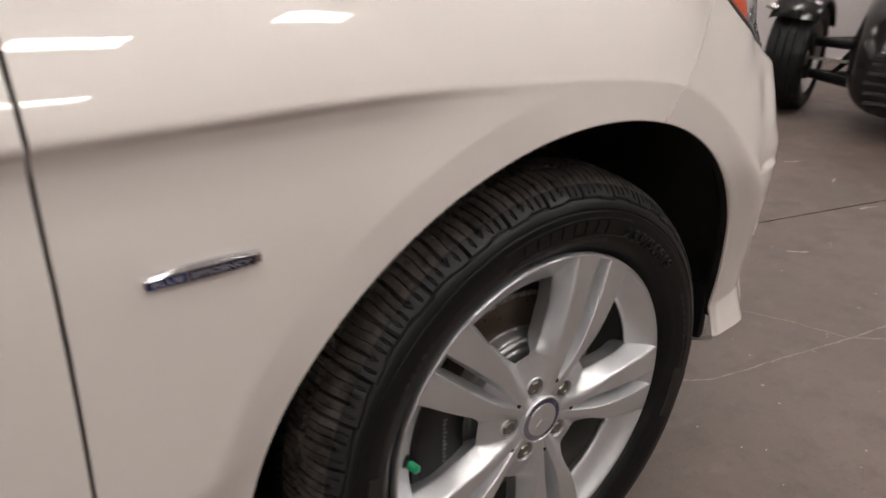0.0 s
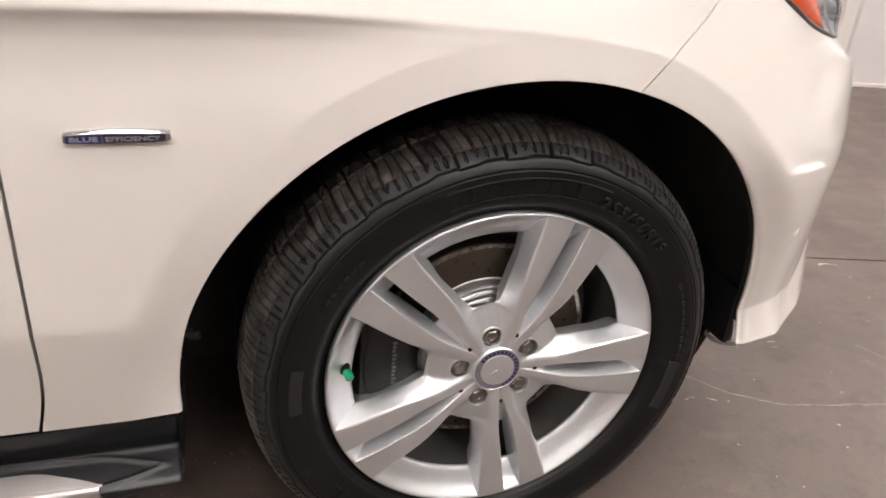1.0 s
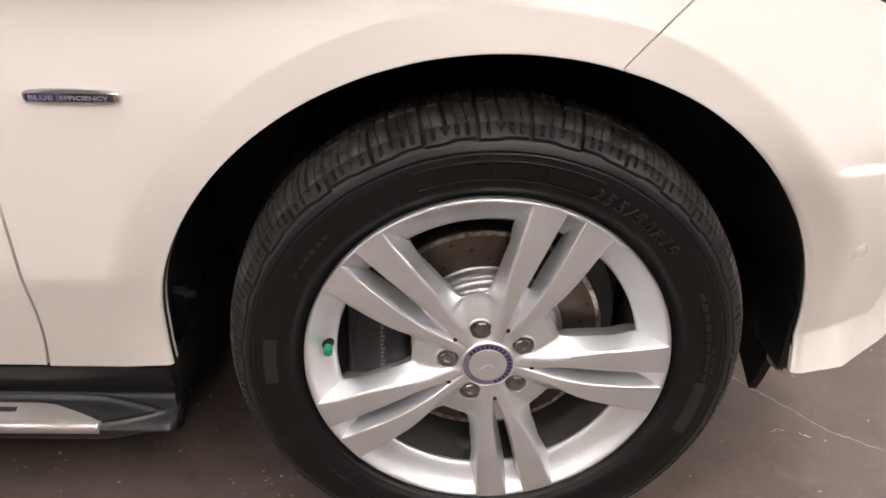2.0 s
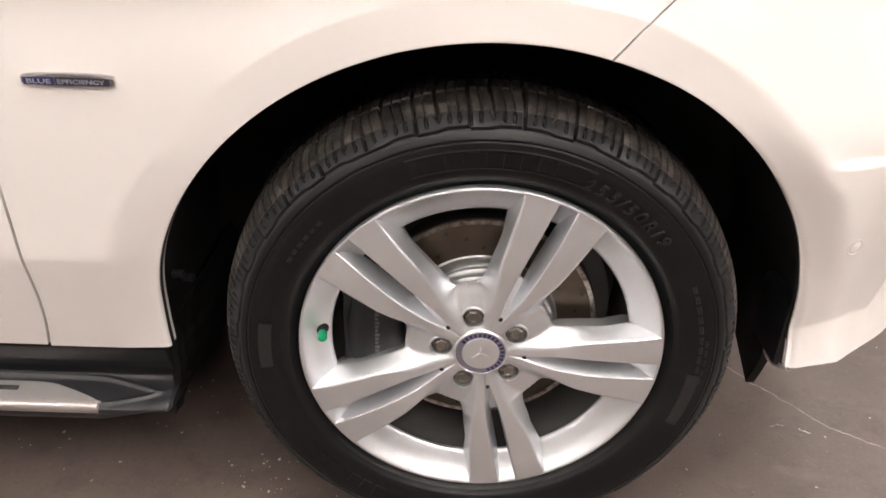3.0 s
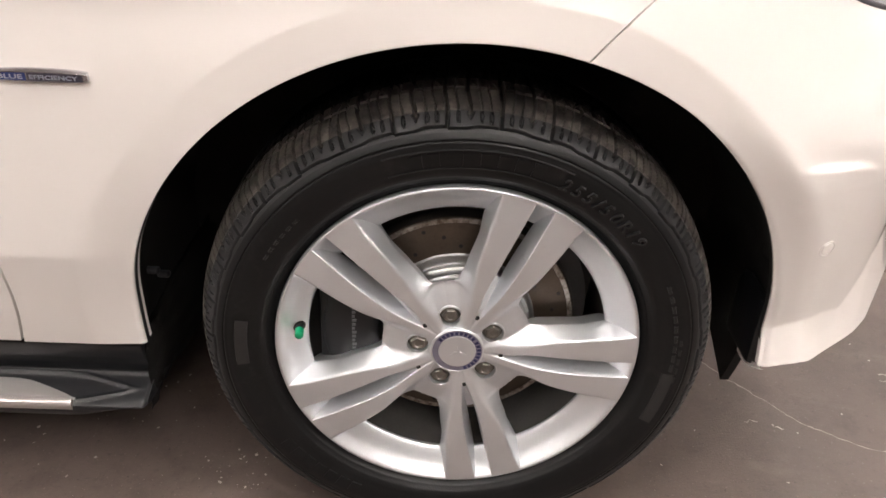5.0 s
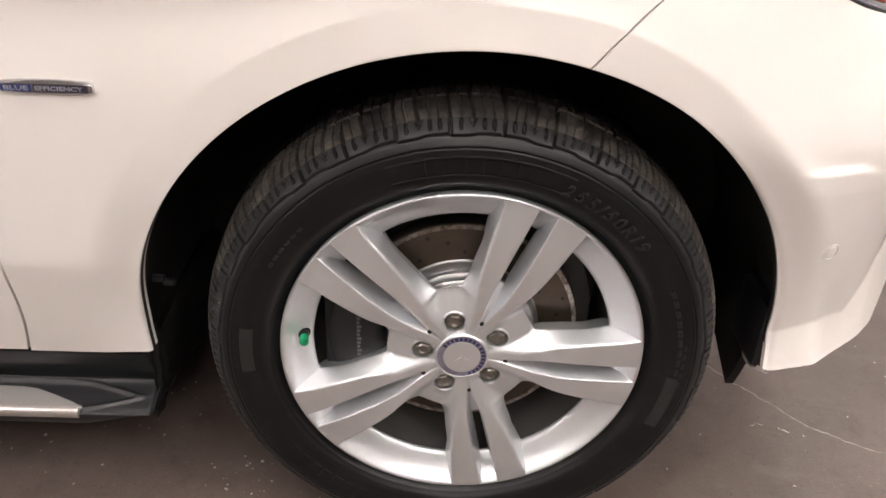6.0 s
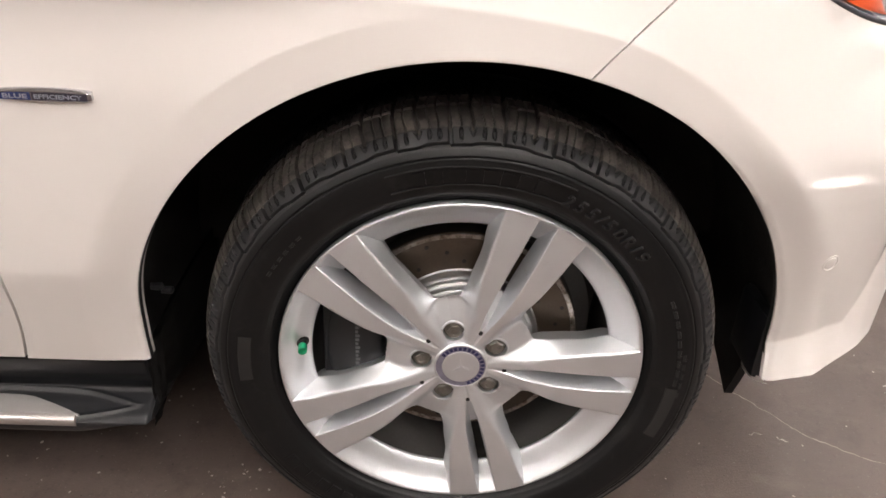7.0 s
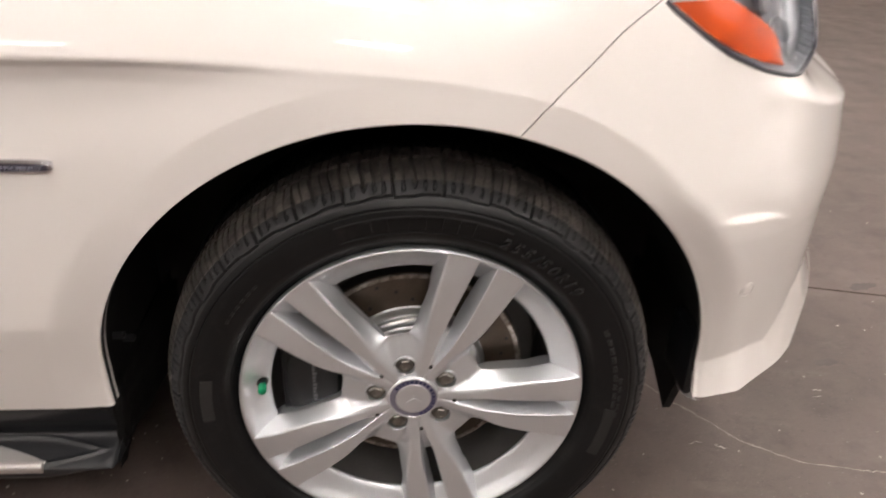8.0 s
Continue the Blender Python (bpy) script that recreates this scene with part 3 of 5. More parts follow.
outer = np.vstack([along([(float(unroll(top[0], top[1])), top[1]), (0.75, 0.965), (E1, 0.965)], 110), along([(E1, 0.955), (E1, 0.46)], 70), along([(E1, 0.45)] + bot + [(float(unroll(np.array(0.447), np.array(0.3375))), 0.3365)], 80)])
g = transfinite(e_in, outer)
sl = seam_line(S_STEPS) + np.array((0.0018, -0.0011))
sl = np.stack([unroll(sl[:, 0], sl[:, 1]), sl[:, 1]], -1)
g += (sl - g[0])[None] * (np.linspace(1, 0, n) ** 8)[:, None, None]
panel("bumper", reroll(g[..., 0], g[..., 1]), g[..., 1], car, "white painted front bumper with a projecting lower lip", lamp_hole=lamp_recess, inward=0.010)

# ---- wheel ----
PHI = 12.5
SPOKES = [PHI + 54 + 72 * k for k in range(5)]


def tyre_mesh():
    """Carcass with tread blocks, sipes, rings and shoulder lugs in real relief."""
    half = [(0.2555, 0.004), (0.262, -0.003), (0.270, -0.0125), (0.276, -0.0175), (0.287, -0.0225), (0.300, -0.0258), (0.312, -0.0268), (0.324, -0.0245), (0.334, -0.0195), (0.3435, -0.0120), (0.3515, -0.003), (0.3580, 0.0065), (0.3630, 0.018), (0.3662, 0.034), (0.3685, 0.064), (0.3695, 0.105)]
    p = np.array(half)
    d = np.r_[0, np.cumsum(np.hypot(*np.diff(p, axis=0).T))]
    fine = np.concatenate([np.linspace(0, d[4], 14, endpoint=False), np.linspace(d[4], d[7], 26, endpoint=False), np.linspace(d[7], d[13], 112, endpoint=False), np.linspace(d[13], d[15], 30)])
    rr = glide(fine, list(zip(d, p[:, 0])))
    yy = glide(fine, list(zip(d, p[:, 1])))
    tr, ty = np.gradient(rr, fine), np.gradient(yy, fine)
    nr, ny = -ty, tr
    flip = np.sign(nr[-1])
    nr, ny = nr * flip, ny * flip
    ln = np.hypot(nr, ny)
    nr, ny = nr / ln, ny / ln
    pitches, cols = 35, 84
    A = np.arange(pitches * cols) / cols  # in pitches
    f = (A % 1.0)[:, None]
    num = np.floor(A)[:, None]
    s, r, y = fine[None, :], rr[None, :], yy[None, :]
    arc = 2.32 / pitches
    depth = np.zeros((len(A), len(fine)))

    def groove(at, width, deep, mask):
        nonlocal depth
        q = np.abs((f - at + 0.5) % 1.0 - 0.5) * arc
        depth = np.maximum(depth, deep * np.clip((width - q) / (0.35 * width), 0, 1) * mask)

    tread = smooth01(0.3495, 0.3525, r)
    shoulder = smooth01(0.3385, 0.3405, r)
    crown = smooth01(0.3655, 0.367, r)
    bend = 0.05 * np.sin((y - 0.005) * 40) * smooth01(0.352, 0.362, r)
    # The pitches come in two kinds, one the mirror of the other.
    f = np.where(np.isin(num % 5, (1, 2)), 1 - f, f)
    groove(0.0 + bend * 0.6, 0.0025, 0.0100, shoulder)
    groove(0.58 + bend, 0.0027, 0.0100, smooth01(0.3490, 0.3515, r))
    for at in (0.20, 0.37, 0.80):
        groove(at + bend, 0.0012, 0.0036, smooth01(0.3535, 0.3555, r))
    # A small notch below the middle groove.
    q = np.abs((f - 0.58 + 0.5) % 1.0 - 0.5) * arc
    depth = np.maximum(depth, 0.0026 * np.clip((0.0042 * (r - 0.3445) / 0.0055 - q) / 0.0012, 0, 1) * smooth01(0.3440, 0.3450, r) * (1 - smooth01(0.3515, 0.3530, r)))
    # Oval slots along the shoulder, each with a raised core.
    for at, rc in ((0.19, 0.3478), (0.37, 0.3482), (0.80, 0.3476)):
        q = np.abs((f - at + 0.5) % 1.0 - 0.5) * arc
        e = (np.abs(q / 0.0020) ** 3 + np.abs((r - rc) / 0.0046) ** 3) ** (1 / 3)
        depth = np.maximum(depth, 0.0040 * np.clip((1.25 - e) / 0.25, 0, 1) - 0.0030 * np.clip((0.66 - e) / 0.2, 0, 1))
    # The lugs' stepped foot on the sidewall.
    step = np.where(f < 0.45, 0.3395, np.where(f < 0.62, 0.3395 - (f - 0.45) / 0.17 * 0.0022, 0.3373))
    foot = 0.0016 * smooth01(0.0, 0.0006, r - step) * (1 - smooth01(0.352, 0.356, r))
    line = np.clip(1.3 - np.abs(r - step) / 0.0011, 0, 1) * 0.0036
    # Ring grooves of the tread and thin rings on the sidewall.
    for yc, w in ((0.0455, 0.0024), (0.083, 0.0052)):
        depth = np.maximum(depth, 0.0075 * np.clip((w - np.abs(y - yc)) / (0.3 * w), 0, 1))
    for k, at in enumerate((0.12, 0.45, 0.78)):
        groove(at + 0.25 * (y - 0.05) * 20, 0.0013, 0.004, smooth01(0.049, 0.052, y))
    rings = np.zeros_like(r)
    for rc, w, dp in ((0.3248, 0.0012, 0.0018), (0.3205, 0.0008, 0.0006), (0.2845, 0.0007, 0.0008), (0.2720, 0.0014, 0.0014), (0.2655, 0.0012, 0.0012)):
        rings = rings + dp * np.clip(1 - np.abs(r - rc) / w, 0, 1)
    raise_band = 0.0006 * smooth01(0.2862, 0.287, r) * (1 - smooth01(0.3195, 0.3205, r))
    lift = foot - line - rings - raise_band - depth
    R, Y = rr[None, :] + nr[None, :] * lift, yy[None, :] + ny[None, :] * lift
    th = A * 2 * math.pi / pitches + 0.031
    th = th + radians(1.3) * (1 - np.cos(3 * (th - radians(76))))  # the pitches' lengths vary
    # Inboard half: the same section, mirrored and plain.
    R2, Y2 = np.repeat(rr[None, ::6], len(A), 0)[:, ::-1][:, 1:], 0.21 - np.repeat(yy[None, ::6], len(A), 0)[:, ::-1][:, 1:]
    R, Y = np.hstack([R, R2]), np.hstack([Y, Y2])
    X, Z = R * np.cos(th)[:, None], ZC + R * np.sin(th)[:, None]
    sag = np.maximum(0.0005 - Z, 0)
    Z = np.maximum(Z, 0.0005)
    Y = Y - 0.25 * sag
    verts = np.stack([X, Y, Z], -1).reshape(-1, 3)
    faces = grid_faces(R.shape[0], R.shape[1], wrap_n=True, flip=True)
    me = mesh_of("tyre", verts, faces, RUBBER, True, 50)
    # The tread's faces are scuffed and dusty, the sidewall is clean.
    me.materials.append(TREAD)
    m_ = R.shape[1]
    me.materials.append(SHOULDER)
    # Past the second rib the tread stays dark: the arch's shade put into colour.
    worn = np.array([0 if j >= len(rr) - 1 or yy[j] > 0.078 else 1 if rr[j] > 0.3535 else 2 if rr[j] > 0.3335 else 0 for j in range(m_ - 1)], dtype=np.int32)
    me.polygons.foreach_set("material_index", np.tile(worn, R.shape[0]))
    return me


tyre = child("tyre", tyre_mesh(), car, "black road tyre with blocky shoulder lugs and raised lettering")


def sidewall_y(r):
    return float(glide(r, [(0.262, -0.003), (0.270, -0.0125), (0.276, -0.0175), (0.287, -0.0225), (0.300, -0.0258), (0.312, -0.0268), (0.324, -0.0245), (0.334, -0.0195), (0.3435, -0.0120)]))


def on_wall(r, deg, turned=0.0, lift=0.0):
    """Frame on the tyre's sidewall: x along the rim clockwise, y outward, z to the viewer."""
    a = radians(deg)
    tilt = math.atan2(sidewall_y(r + 0.004) - sidewall_y(r - 0.004), 0.008)
    radial, out = Vector((math.cos(a), 0, math.sin(a))), Vector((0, -1, 0))
    up = (radial * math.cos(tilt) - out * math.sin(tilt)).normalized()
    x = Vector((math.sin(a), 0, -math.cos(a)))
    z = x.cross(up)
    m = Matrix((x, up, z)).transposed().to_4x4()
    m.translation = Vector((r * math.cos(a), sidewall_y(r) - lift, ZC + r * math.sin(a)))
    return m


def merge(name, pieces, material):
    bm = bmesh.new()
    for me, m in pieces:
        me = me.copy()
        me.transform(m)
        bm.from_mesh(me)
    out = mesh_bm(name, bm, material, False)
    return out


# Size marking, raised letter by letter round the sidewall.
text, pieces, at = "255/50R19", [], 68.0
for ch in text:
    wide = {"/": 2.2, "1": 2.6}.get(ch, 3.35)
    at -= wide / 2
    pieces.append((writing(ch, 0.0178, 0.0030, RUBBER), on_wall(0.2962, at, lift=0.0004) @ Matrix(((1, 0.22, 0, 0), (0, 1, 0, 0), (0, 0, 1, 0), (0, 0, 0, 1)))))
    at -= wide / 2
child("lettering", merge("lettering", pieces, EMBOSS_LIT), tyre, "raised size marking")


def wall_bar(bm, r0, r1, a0, a1, lift, n=8):
    """A raised bar on the sidewall between two radii and two angles."""
    rows = []
    for i in range(n + 1):
        a = radians(a0 + (a1 - a0) * i / n)
        rows.append([bm.verts.new((r * math.cos(a), sidewall_y(r) - lift, ZC + r * math.sin(a))) for r in (r0 - 0.0006, r0, (r0 + r1) / 2, r1, r1 + 0.0006)])
        for k, r in ((0, r0), (4, r1)):
            rows[-1][k].co.y += lift + 0.0006
    for p, q in zip(rows, rows[1:]):
        for j in range(4):
            bm.faces.new((p[j], p[j + 1], q[j + 1], q[j]))
    for p in (rows[0], rows[-1]):
        bm.faces.new(p)
    return bm


for k in range(8):  # maker's mark: plain bars
    a = 104 - 4.1 * k
    part("marking_bar", wall_bar(bmesh.new(), 0.2925, 0.3105, a, a - 2.9, 0.0011, 4), RUBBER, tyre, sharp=30)
for r_ in (0.2885, 0.3135):
    part("marking_line", wall_bar(bmesh.new(), r_, r_ + 0.001, 110, 66, 0.0018, 24), EMBOSS_LIT, tyre, sharp=30)
for count, a0, da, wa, r0, r1 in ((9, 25.5, -3.2, -2.2, 0.3005, 0.3045), (5, 8, -3.0, -1.8, 0.3085, 0.3115), (7, 214, 4.2, 3.0, 0.2925, 0.3085), (6, 150, -2.6, -1.6, 0.2965, 0.2995)):
    for k in range(count):  # small print
        part("print_bar", wall_bar(bmesh.new(), r0, r1, a0 + da * k, a0 + da * k + wa, 0.0010, 3), EMBOSS_LIT if r1 - r0 < 0.006 else RUBBER, tyre, sharp=30)
for a0, a1 in ((170.5, 184.5), (-3.2, -20.5)):
    bm = bmesh.new()
    wall_bar(bm, 0.2925, 0.3085, a0, a1, 0.0007, 10)
    part("label_patch", bm, MARKING, tyre, "paler grey rectangular patch", sharp=30)

# Rim: outer flange and darker grey inner barrel.
bm = bmesh.new()
turned_bm(bm, [(0.2535, 0.008), (0.2562, 0.002), (0.2572, -0.005), (0.2566, -0.0090), (0.2552, -0.0108), (0.2536, -0.0110), (0.2520, -0.0102), (0.2490, -0.0072), (0.2450, -0.0030), (0.2395, 0.0025), (0.2335, 0.0072), (0.2265, 0.0115), (0.2195, 0.0158), (0.2150, 0.0190), (0.2132, 0.0218), (0.2145, 0.0255), (0.2200, 0.0310), (0.2300, 0.0400)], 0, ZC, 180)
rim = part("rim", bm, SILVER, car, "silver painted alloy wheel with five double spokes", sharp=60)
bm = bmesh.new()
turned_bm(bm, [(0.2300, 0.0400), (0.2300, 0.07), (0.222, 0.10), (0.222, 0.19), (0.236, 0.20), (0.245, 0.21)], 0, ZC, 120)
part("barrel", bm, INNER_GREY, rim, "dark grey inner barrel")


# Stations of one half of a double spoke, from the rim to the hub: slot edge, outer ridge, window and hub edge, slot floor.
SPOKE_S = [(0.2541, 0.0135), (0.2250, 0.0136), (0.2050, 0.0136), (0.1700, 0.0134), (0.1400, 0.0127), (0.1150, 0.0114), (0.1005, 0.0098), (0.0940, 0.0087), (0.0866, 0.0074), (0.0735, 0.0053), (0.0610, 0.0038), (0.0453, 0.0024), (0.0320, 0.0012)]
SPOKE_O = [(0.2475, 0.0592), (0.2250, 0.0550), (0.2050, 0.0520), (0.1700, 0.0464), (0.1400, 0.0398), (0.1150, 0.0312), (0.1005, 0.0256), (0.0940, 0.0234), (0.0866, 0.0216), (0.0735, 0.0190), (0.0610, 0.0160), (0.0453, 0.0110), (0.0320, 0.0050)]
SPOKE_W = [(0.2462, 0.0606, -0.0080), (0.2250, 0.0603, 0.0070), (0.2050, 0.0612, 0.0180), (0.1700, 0.0528, 0.0145), (0.1400, 0.0500, 0.0125), (0.1150, 0.0470, 0.0112), (0.0995, 0.0478, 0.0100), (0.0930, 0.0545, 0.0092), (0.0866, 0.0629, 0.0085), (0.0735, 0.0534, 0.0015), (0.0610, 0.0443, -0.0025), (0.0453, 0.0329, -0.0036), (0.0299, 0.0217, -0.0050)]
SPOKE_F = [(0.2500, 0.0120, -0.0068), (0.2250, 0.0086, 0.0145), (0.2050, 0.0070, 0.0200), (0.1700, 0.0062, 0.0200), (0.1400, 0.0056, 0.0185), (0.1150, 0.0050, 0.0105), (0.1005, 0.0044, 0.0045), (0.0940, 0.0040, 0.0018), (0.0866, 0.0034, -0.0012), (0.0735, 0.0024, -0.0062), (0.0610, 0.0018, -0.0092), (0.0453, 0.0012, -0.0084), (0.0320, 0.0006, -0.0082)]
SPOKE_FACE = [(0.030, -0.0085), (0.045, -0.0092), (0.070, -0.0126), (0.110, -0.0168), (0.150, -0.0186), (0.197, -0.0168), (0.240, -0.0124), (0.2545, -0.0111)]


def spoke_mesh():
    """One double spoke, its faces bowed outward, with slot, flanks, closed back and share of the hub."""
    keys = np.linspace(0, 1, len(SPOKE_S))
    us = np.linspace(0, 1, 97)
    run = lambda rows_, k: glide(us, list(zip(keys, [r[k] for r in rows_])))  # noqa: E731
    sx, sy, ox, oy = run(SPOKE_S, 0), run(SPOKE_S, 1), run(SPOKE_O, 0), run(SPOKE_O, 1)
    wx, wy, wd = run(SPOKE_W, 0), run(SPOKE_W, 1), run(SPOKE_W, 2)
    fx, fy, fd = run(SPOKE_F, 0), run(SPOKE_F, 1), run(SPOKE_F, 2)
    sd, od = glide(sx, SPOKE_FACE), glide(ox, SPOKE_FACE) + 0.0006
    S, O, W, F = (np.stack(c, -1) for c in ((sx, sy, sd), (ox, oy, od), (wx, wy, wd), (fx, fy, fd)))
    window = 1 - smooth01(0.655, 0.68, us)  # the flanks' edge is a window's edge as far as this
    hubward = smooth01(0.42, 0.62, us)
    bisector = np.array((math.cos(radians(36)), math.sin(radians(36))))

    def hub_depth(p):
        return glide(p[:, :2] @ bisector, [(0.030, -0.0052), (0.060, -0.0042), (0.070, -0.0026), (0.088, 0.0030), (0.107, 0.0090)])

    W[:, 2] += (hub_depth(W) - W[:, 2]) * hubward

    def flank(t):
        """The slope from ridge to edge; towards the hub it runs out into the dish round the bolts."""
        p = O + (W - O) * t
        a, b = O[:, 2] + 1.15 * np.linalg.norm((W - O)[:, :2], axis=1) * t, hub_depth(p)
        dish = 0.5 * (a + b - np.sqrt((a - b) ** 2 + 0.0025 ** 2))
        p[:, 2] += (dish - p[:, 2]) * hubward
        return p

    B = W + np.stack([-0.010 * smooth01(0.35, 0.6, us), -0.008 + 0 * us, 0.012 + 0.018 * (1 - smooth01(0.4, 0.55, us))], -1)

    def bend(a, b, c, reach):
        """Points that round the corner b between a and c."""
        ab, cb = a - b, c - b
        la, lc = np.linalg.norm(ab, axis=-1, keepdims=True), np.linalg.norm(cb, axis=-1, keepdims=True)
        p, q = b + ab / la * np.minimum(reach, 0.42 * la), b + cb / lc * np.minimum(reach, 0.42 * lc)
        return [(1 - t) ** 2 * p + 2 * t * (1 - t) * b + t * t * q for t in (0.0, 0.25, 0.5, 0.75, 1.0)]

    bm = bmesh.new()
    for sg in (1, -1):
        cols = [F] + [F + (S - F) * t for t in (0.35, 0.7)] + bend(F, S, O, 0.0016) + [S + (O - S) * t for t in (0.3, 0.5, 0.7)] + bend(S, O, flank(0.3), (0.0042 + 0.003 * hubward)[:, None])
        cols += [flank(t) for t in (0.3, 0.4, 0.5, 0.6, 0.7, 0.78, 0.86)]
        cols += [W + (p - W) * window[:, None] for p in bend(flank(0.86), W, B, 0.0026)] + [W + (B - W) * window[:, None]]
        grid = [[bm.verts.new((p[i][0], p[i][2], sg * p[i][1])) for p in cols] for i in range(len(us))]
        for p, q in zip(grid, grid[1:]):
            for j in range(len(cols) - 1):
                bm.faces.new((p[j], p[j + 1], q[j + 1], q[j]))
        for i in range(len(us) - 1):  # back of the arm
            if us[i] < 0.42:
                bm.faces.new((grid[i][-1], grid[i][0], grid[i + 1][0], grid[i + 1][-1]))
        if sg == 1:
            half = grid
        else:
            for i in range(len(us) - 1):  # groove floor between slot and hub
                if us[i] >= 0.385:
                    bm.faces.new((half[i][0], half[i + 1][0], grid[i + 1][0], grid[i][0]))
    bmesh.ops.remove_doubles(bm, verts=bm.verts, dist=2e-5)
    near_bolt = [f for f in bm.faces if math.hypot(f.calc_center_median().x - 0.0453, abs(f.calc_center_median().z) - 0.0329) < 0.0155]
    bmesh.ops.delete(bm, geom=near_bolt, context="FACES")
    bmesh.ops.recalc_face_normals(bm, faces=bm.faces)
    if sum(f.normal.y * f.calc_area() for f in bm.faces if f.calc_center_median().y < -0.008) > 0:
        bmesh.ops.reverse_faces(bm, faces=bm.faces)
    return mesh_bm("spoke", bm, SILVER, True, 50)


sp = spoke_mesh()
for a in SPOKES:
    child("spoke", sp, rim, m=pose(0, 0, ZC) @ pose(0, 0, 0, 0, -a, 0))
# Bolts in their seats, dark discs for the shaded pin holes between them.
# The seat is near-black to stand for the shade in its bore.
bolt_mesh = bmesh.new()
turned_bm(bolt_mesh, [(0.0, 0.0040), (0.0146, 0.0040), (0.0148, 0.008)], 0, 0, 24)
seat_me = mesh_bm("bolt_seat", bolt_mesh, DARK)
bm = bmesh.new()
turned_bm(bm, [(0.0182, 0.003), (0.0180, -0.0036), (0.0174, -0.0046), (0.0165, -0.0050), (0.0156, -0.0047), (0.0151, -0.0036), (0.0148, 0.0), (0.0145, 0.0075)], 0, 0, 32)
ring_me = mesh_bm("bolt_seat_ring", bm, SILVER)
bm = bmesh.new()
hexa = [(0.0134, 0.002), (0.0131, -0.0020), (0.0120, -0.0032), (0.010, -0.0034)]
turned_bm(bm, hexa, 0, 0, 24)
turned_bm(bm, [(0.0112, 0.0), (0.0112, -0.0056), (0.0098, -0.0072), (0.0058, -0.0074), (0.0050, -0.0066), (0.0, -0.0066)], 0, 0, 6)
head_me = mesh_bm("wheel_bolt", bm, STEEL, True, 30)
for k in range(5):
    a = radians(PHI + 90 + 72 * k)
    m = pose(0.056 * math.cos(a), 0, ZC + 0.056 * math.sin(a), 0, 23 * k, 0)
    mb = m @ pose(0, 0.0025, 0)
    child("bolt_seat", seat_me, rim, m=m)
    child("bolt_seat_ring", ring_me, rim, m=m)
    child("wheel_bolt", head_me, rim, "zinc-plated hexagonal wheel bolt", m=mb)
bm = bmesh.new()
turned_bm(bm, [(0.0, -0.0101), (0.0032, -0.0101), (0.0034, -0.0075)], 0, 0, 16)
hole_me = mesh_bm("pin_hole_shade", bm, DARK)
for a in SPOKES:
    child("pin_hole_shade", hole_me, rim, m=pose(0.0625 * math.cos(radians(a)), 0, ZC + 0.0625 * math.sin(radians(a))))
# Centre cap: enamel ring with plain bars, a plain silver disc with a plain three-armed shape.
bm = bmesh.new()
turned_bm(bm, [(0.0378, 0.004), (0.0378, -0.0098), (0.0368, -0.0112), (0.0356, -0.0112), (0.0352, -0.0106)], 0, ZC, 72)
cap = part("centre_cap", bm, SILVER, rim, "silver centre cap with a navy ring")
bm = bmesh.new()
turned_bm(bm, [(0.0353, -0.0106), (0.0265, -0.0110)], 0, ZC, 72)
part("cap_ring", bm, CAPRING, rim, "grey-violet enamel ring")
bm = bmesh.new()
turned_bm(bm, [(0.0266, -0.0108), (0.0262, -0.0122), (0.0250, -0.0124), (0.012, -0.0118), (0.0, -0.0116)], 0, ZC, 72)
part("cap_disc", bm, SILVER, rim)
bm = bmesh.new()
for k in range(3):
    a = radians(97 + 120 * k)
    tip, l, r_ = 0.0205, 0.0017, 0.0017
    c = Vector((0, -0.0130, ZC))
    d, sd = Vector((math.cos(a), 0, math.sin(a))), Vector((-math.sin(a), 0, math.cos(a)))
    p = [c + d * 0.003 + sd * l, c + d * tip + Vector((0, 0.0018, 0)), c + d * 0.003 - sd * r_, c]
    vs = [bm.verts.new(x) for x in p]
    bs = [bm.verts.new(Vector((x.x, -0.0115, x.z))) for x in p]
    bm.faces.new(vs)
    for i in range(3):
        bm.faces.new((vs[i], vs[i + 1], bs[i + 1], bs[i]))
part("cap_shape", bm, SILVER, rim, "plain raised shape", smooth=False)
bm = bmesh.new()
for a0 in (96 + 50, -70):
    for k in range(9):
        a = a0 - k * (12 if a0 > 0 else -12)
        A0, A1 = radians(a), radians(a - (8 if a0 > 0 else -8))
        q4 = [bm.verts.new((rr * math.cos(t), -0.0114, ZC + rr * math.sin(t))) for rr, t in ((0.0282, A0), (0.0338, A0), (0.0338, A1), (0.0282, A1))]
        bm.faces.new(q4)
bmesh.ops.recalc_face_normals(bm, faces=bm.faces)
part("cap_bars", bm, NAVY, rim, "dark navy plain bars", smooth=False)
# Valve.
va = radians(175.6)
rad = Vector((math.cos(va), 0, math.sin(va)))
base = Vector((0, 0, ZC)) + rad * 0.2255 + Vector((0, 0.0120, 0))
out = (-rad * 0.52 + Vector((0, -0.85, 0))).normalized()  # square to the rim's slope
# A dark plug stands for the shade inside the valve hole.
part("valve_hole_shade", tube_bm(bmesh.new(), [base - out * 0.003, base + out * 0.0004, base + out * 0.0010], [0.0098, 0.0094, 0.0080], 20), DARK, rim, "dark disc for the shaded valve hole")
way = (-rad * 0.12 + Vector((0, -0.99, 0))).normalized()
bm = tube_bm(bmesh.new(), [base, base + way * 0.005, base + way * 0.0055, base + way * 0.012], [0.0064, 0.0060, 0.0048, 0.0044], 14)
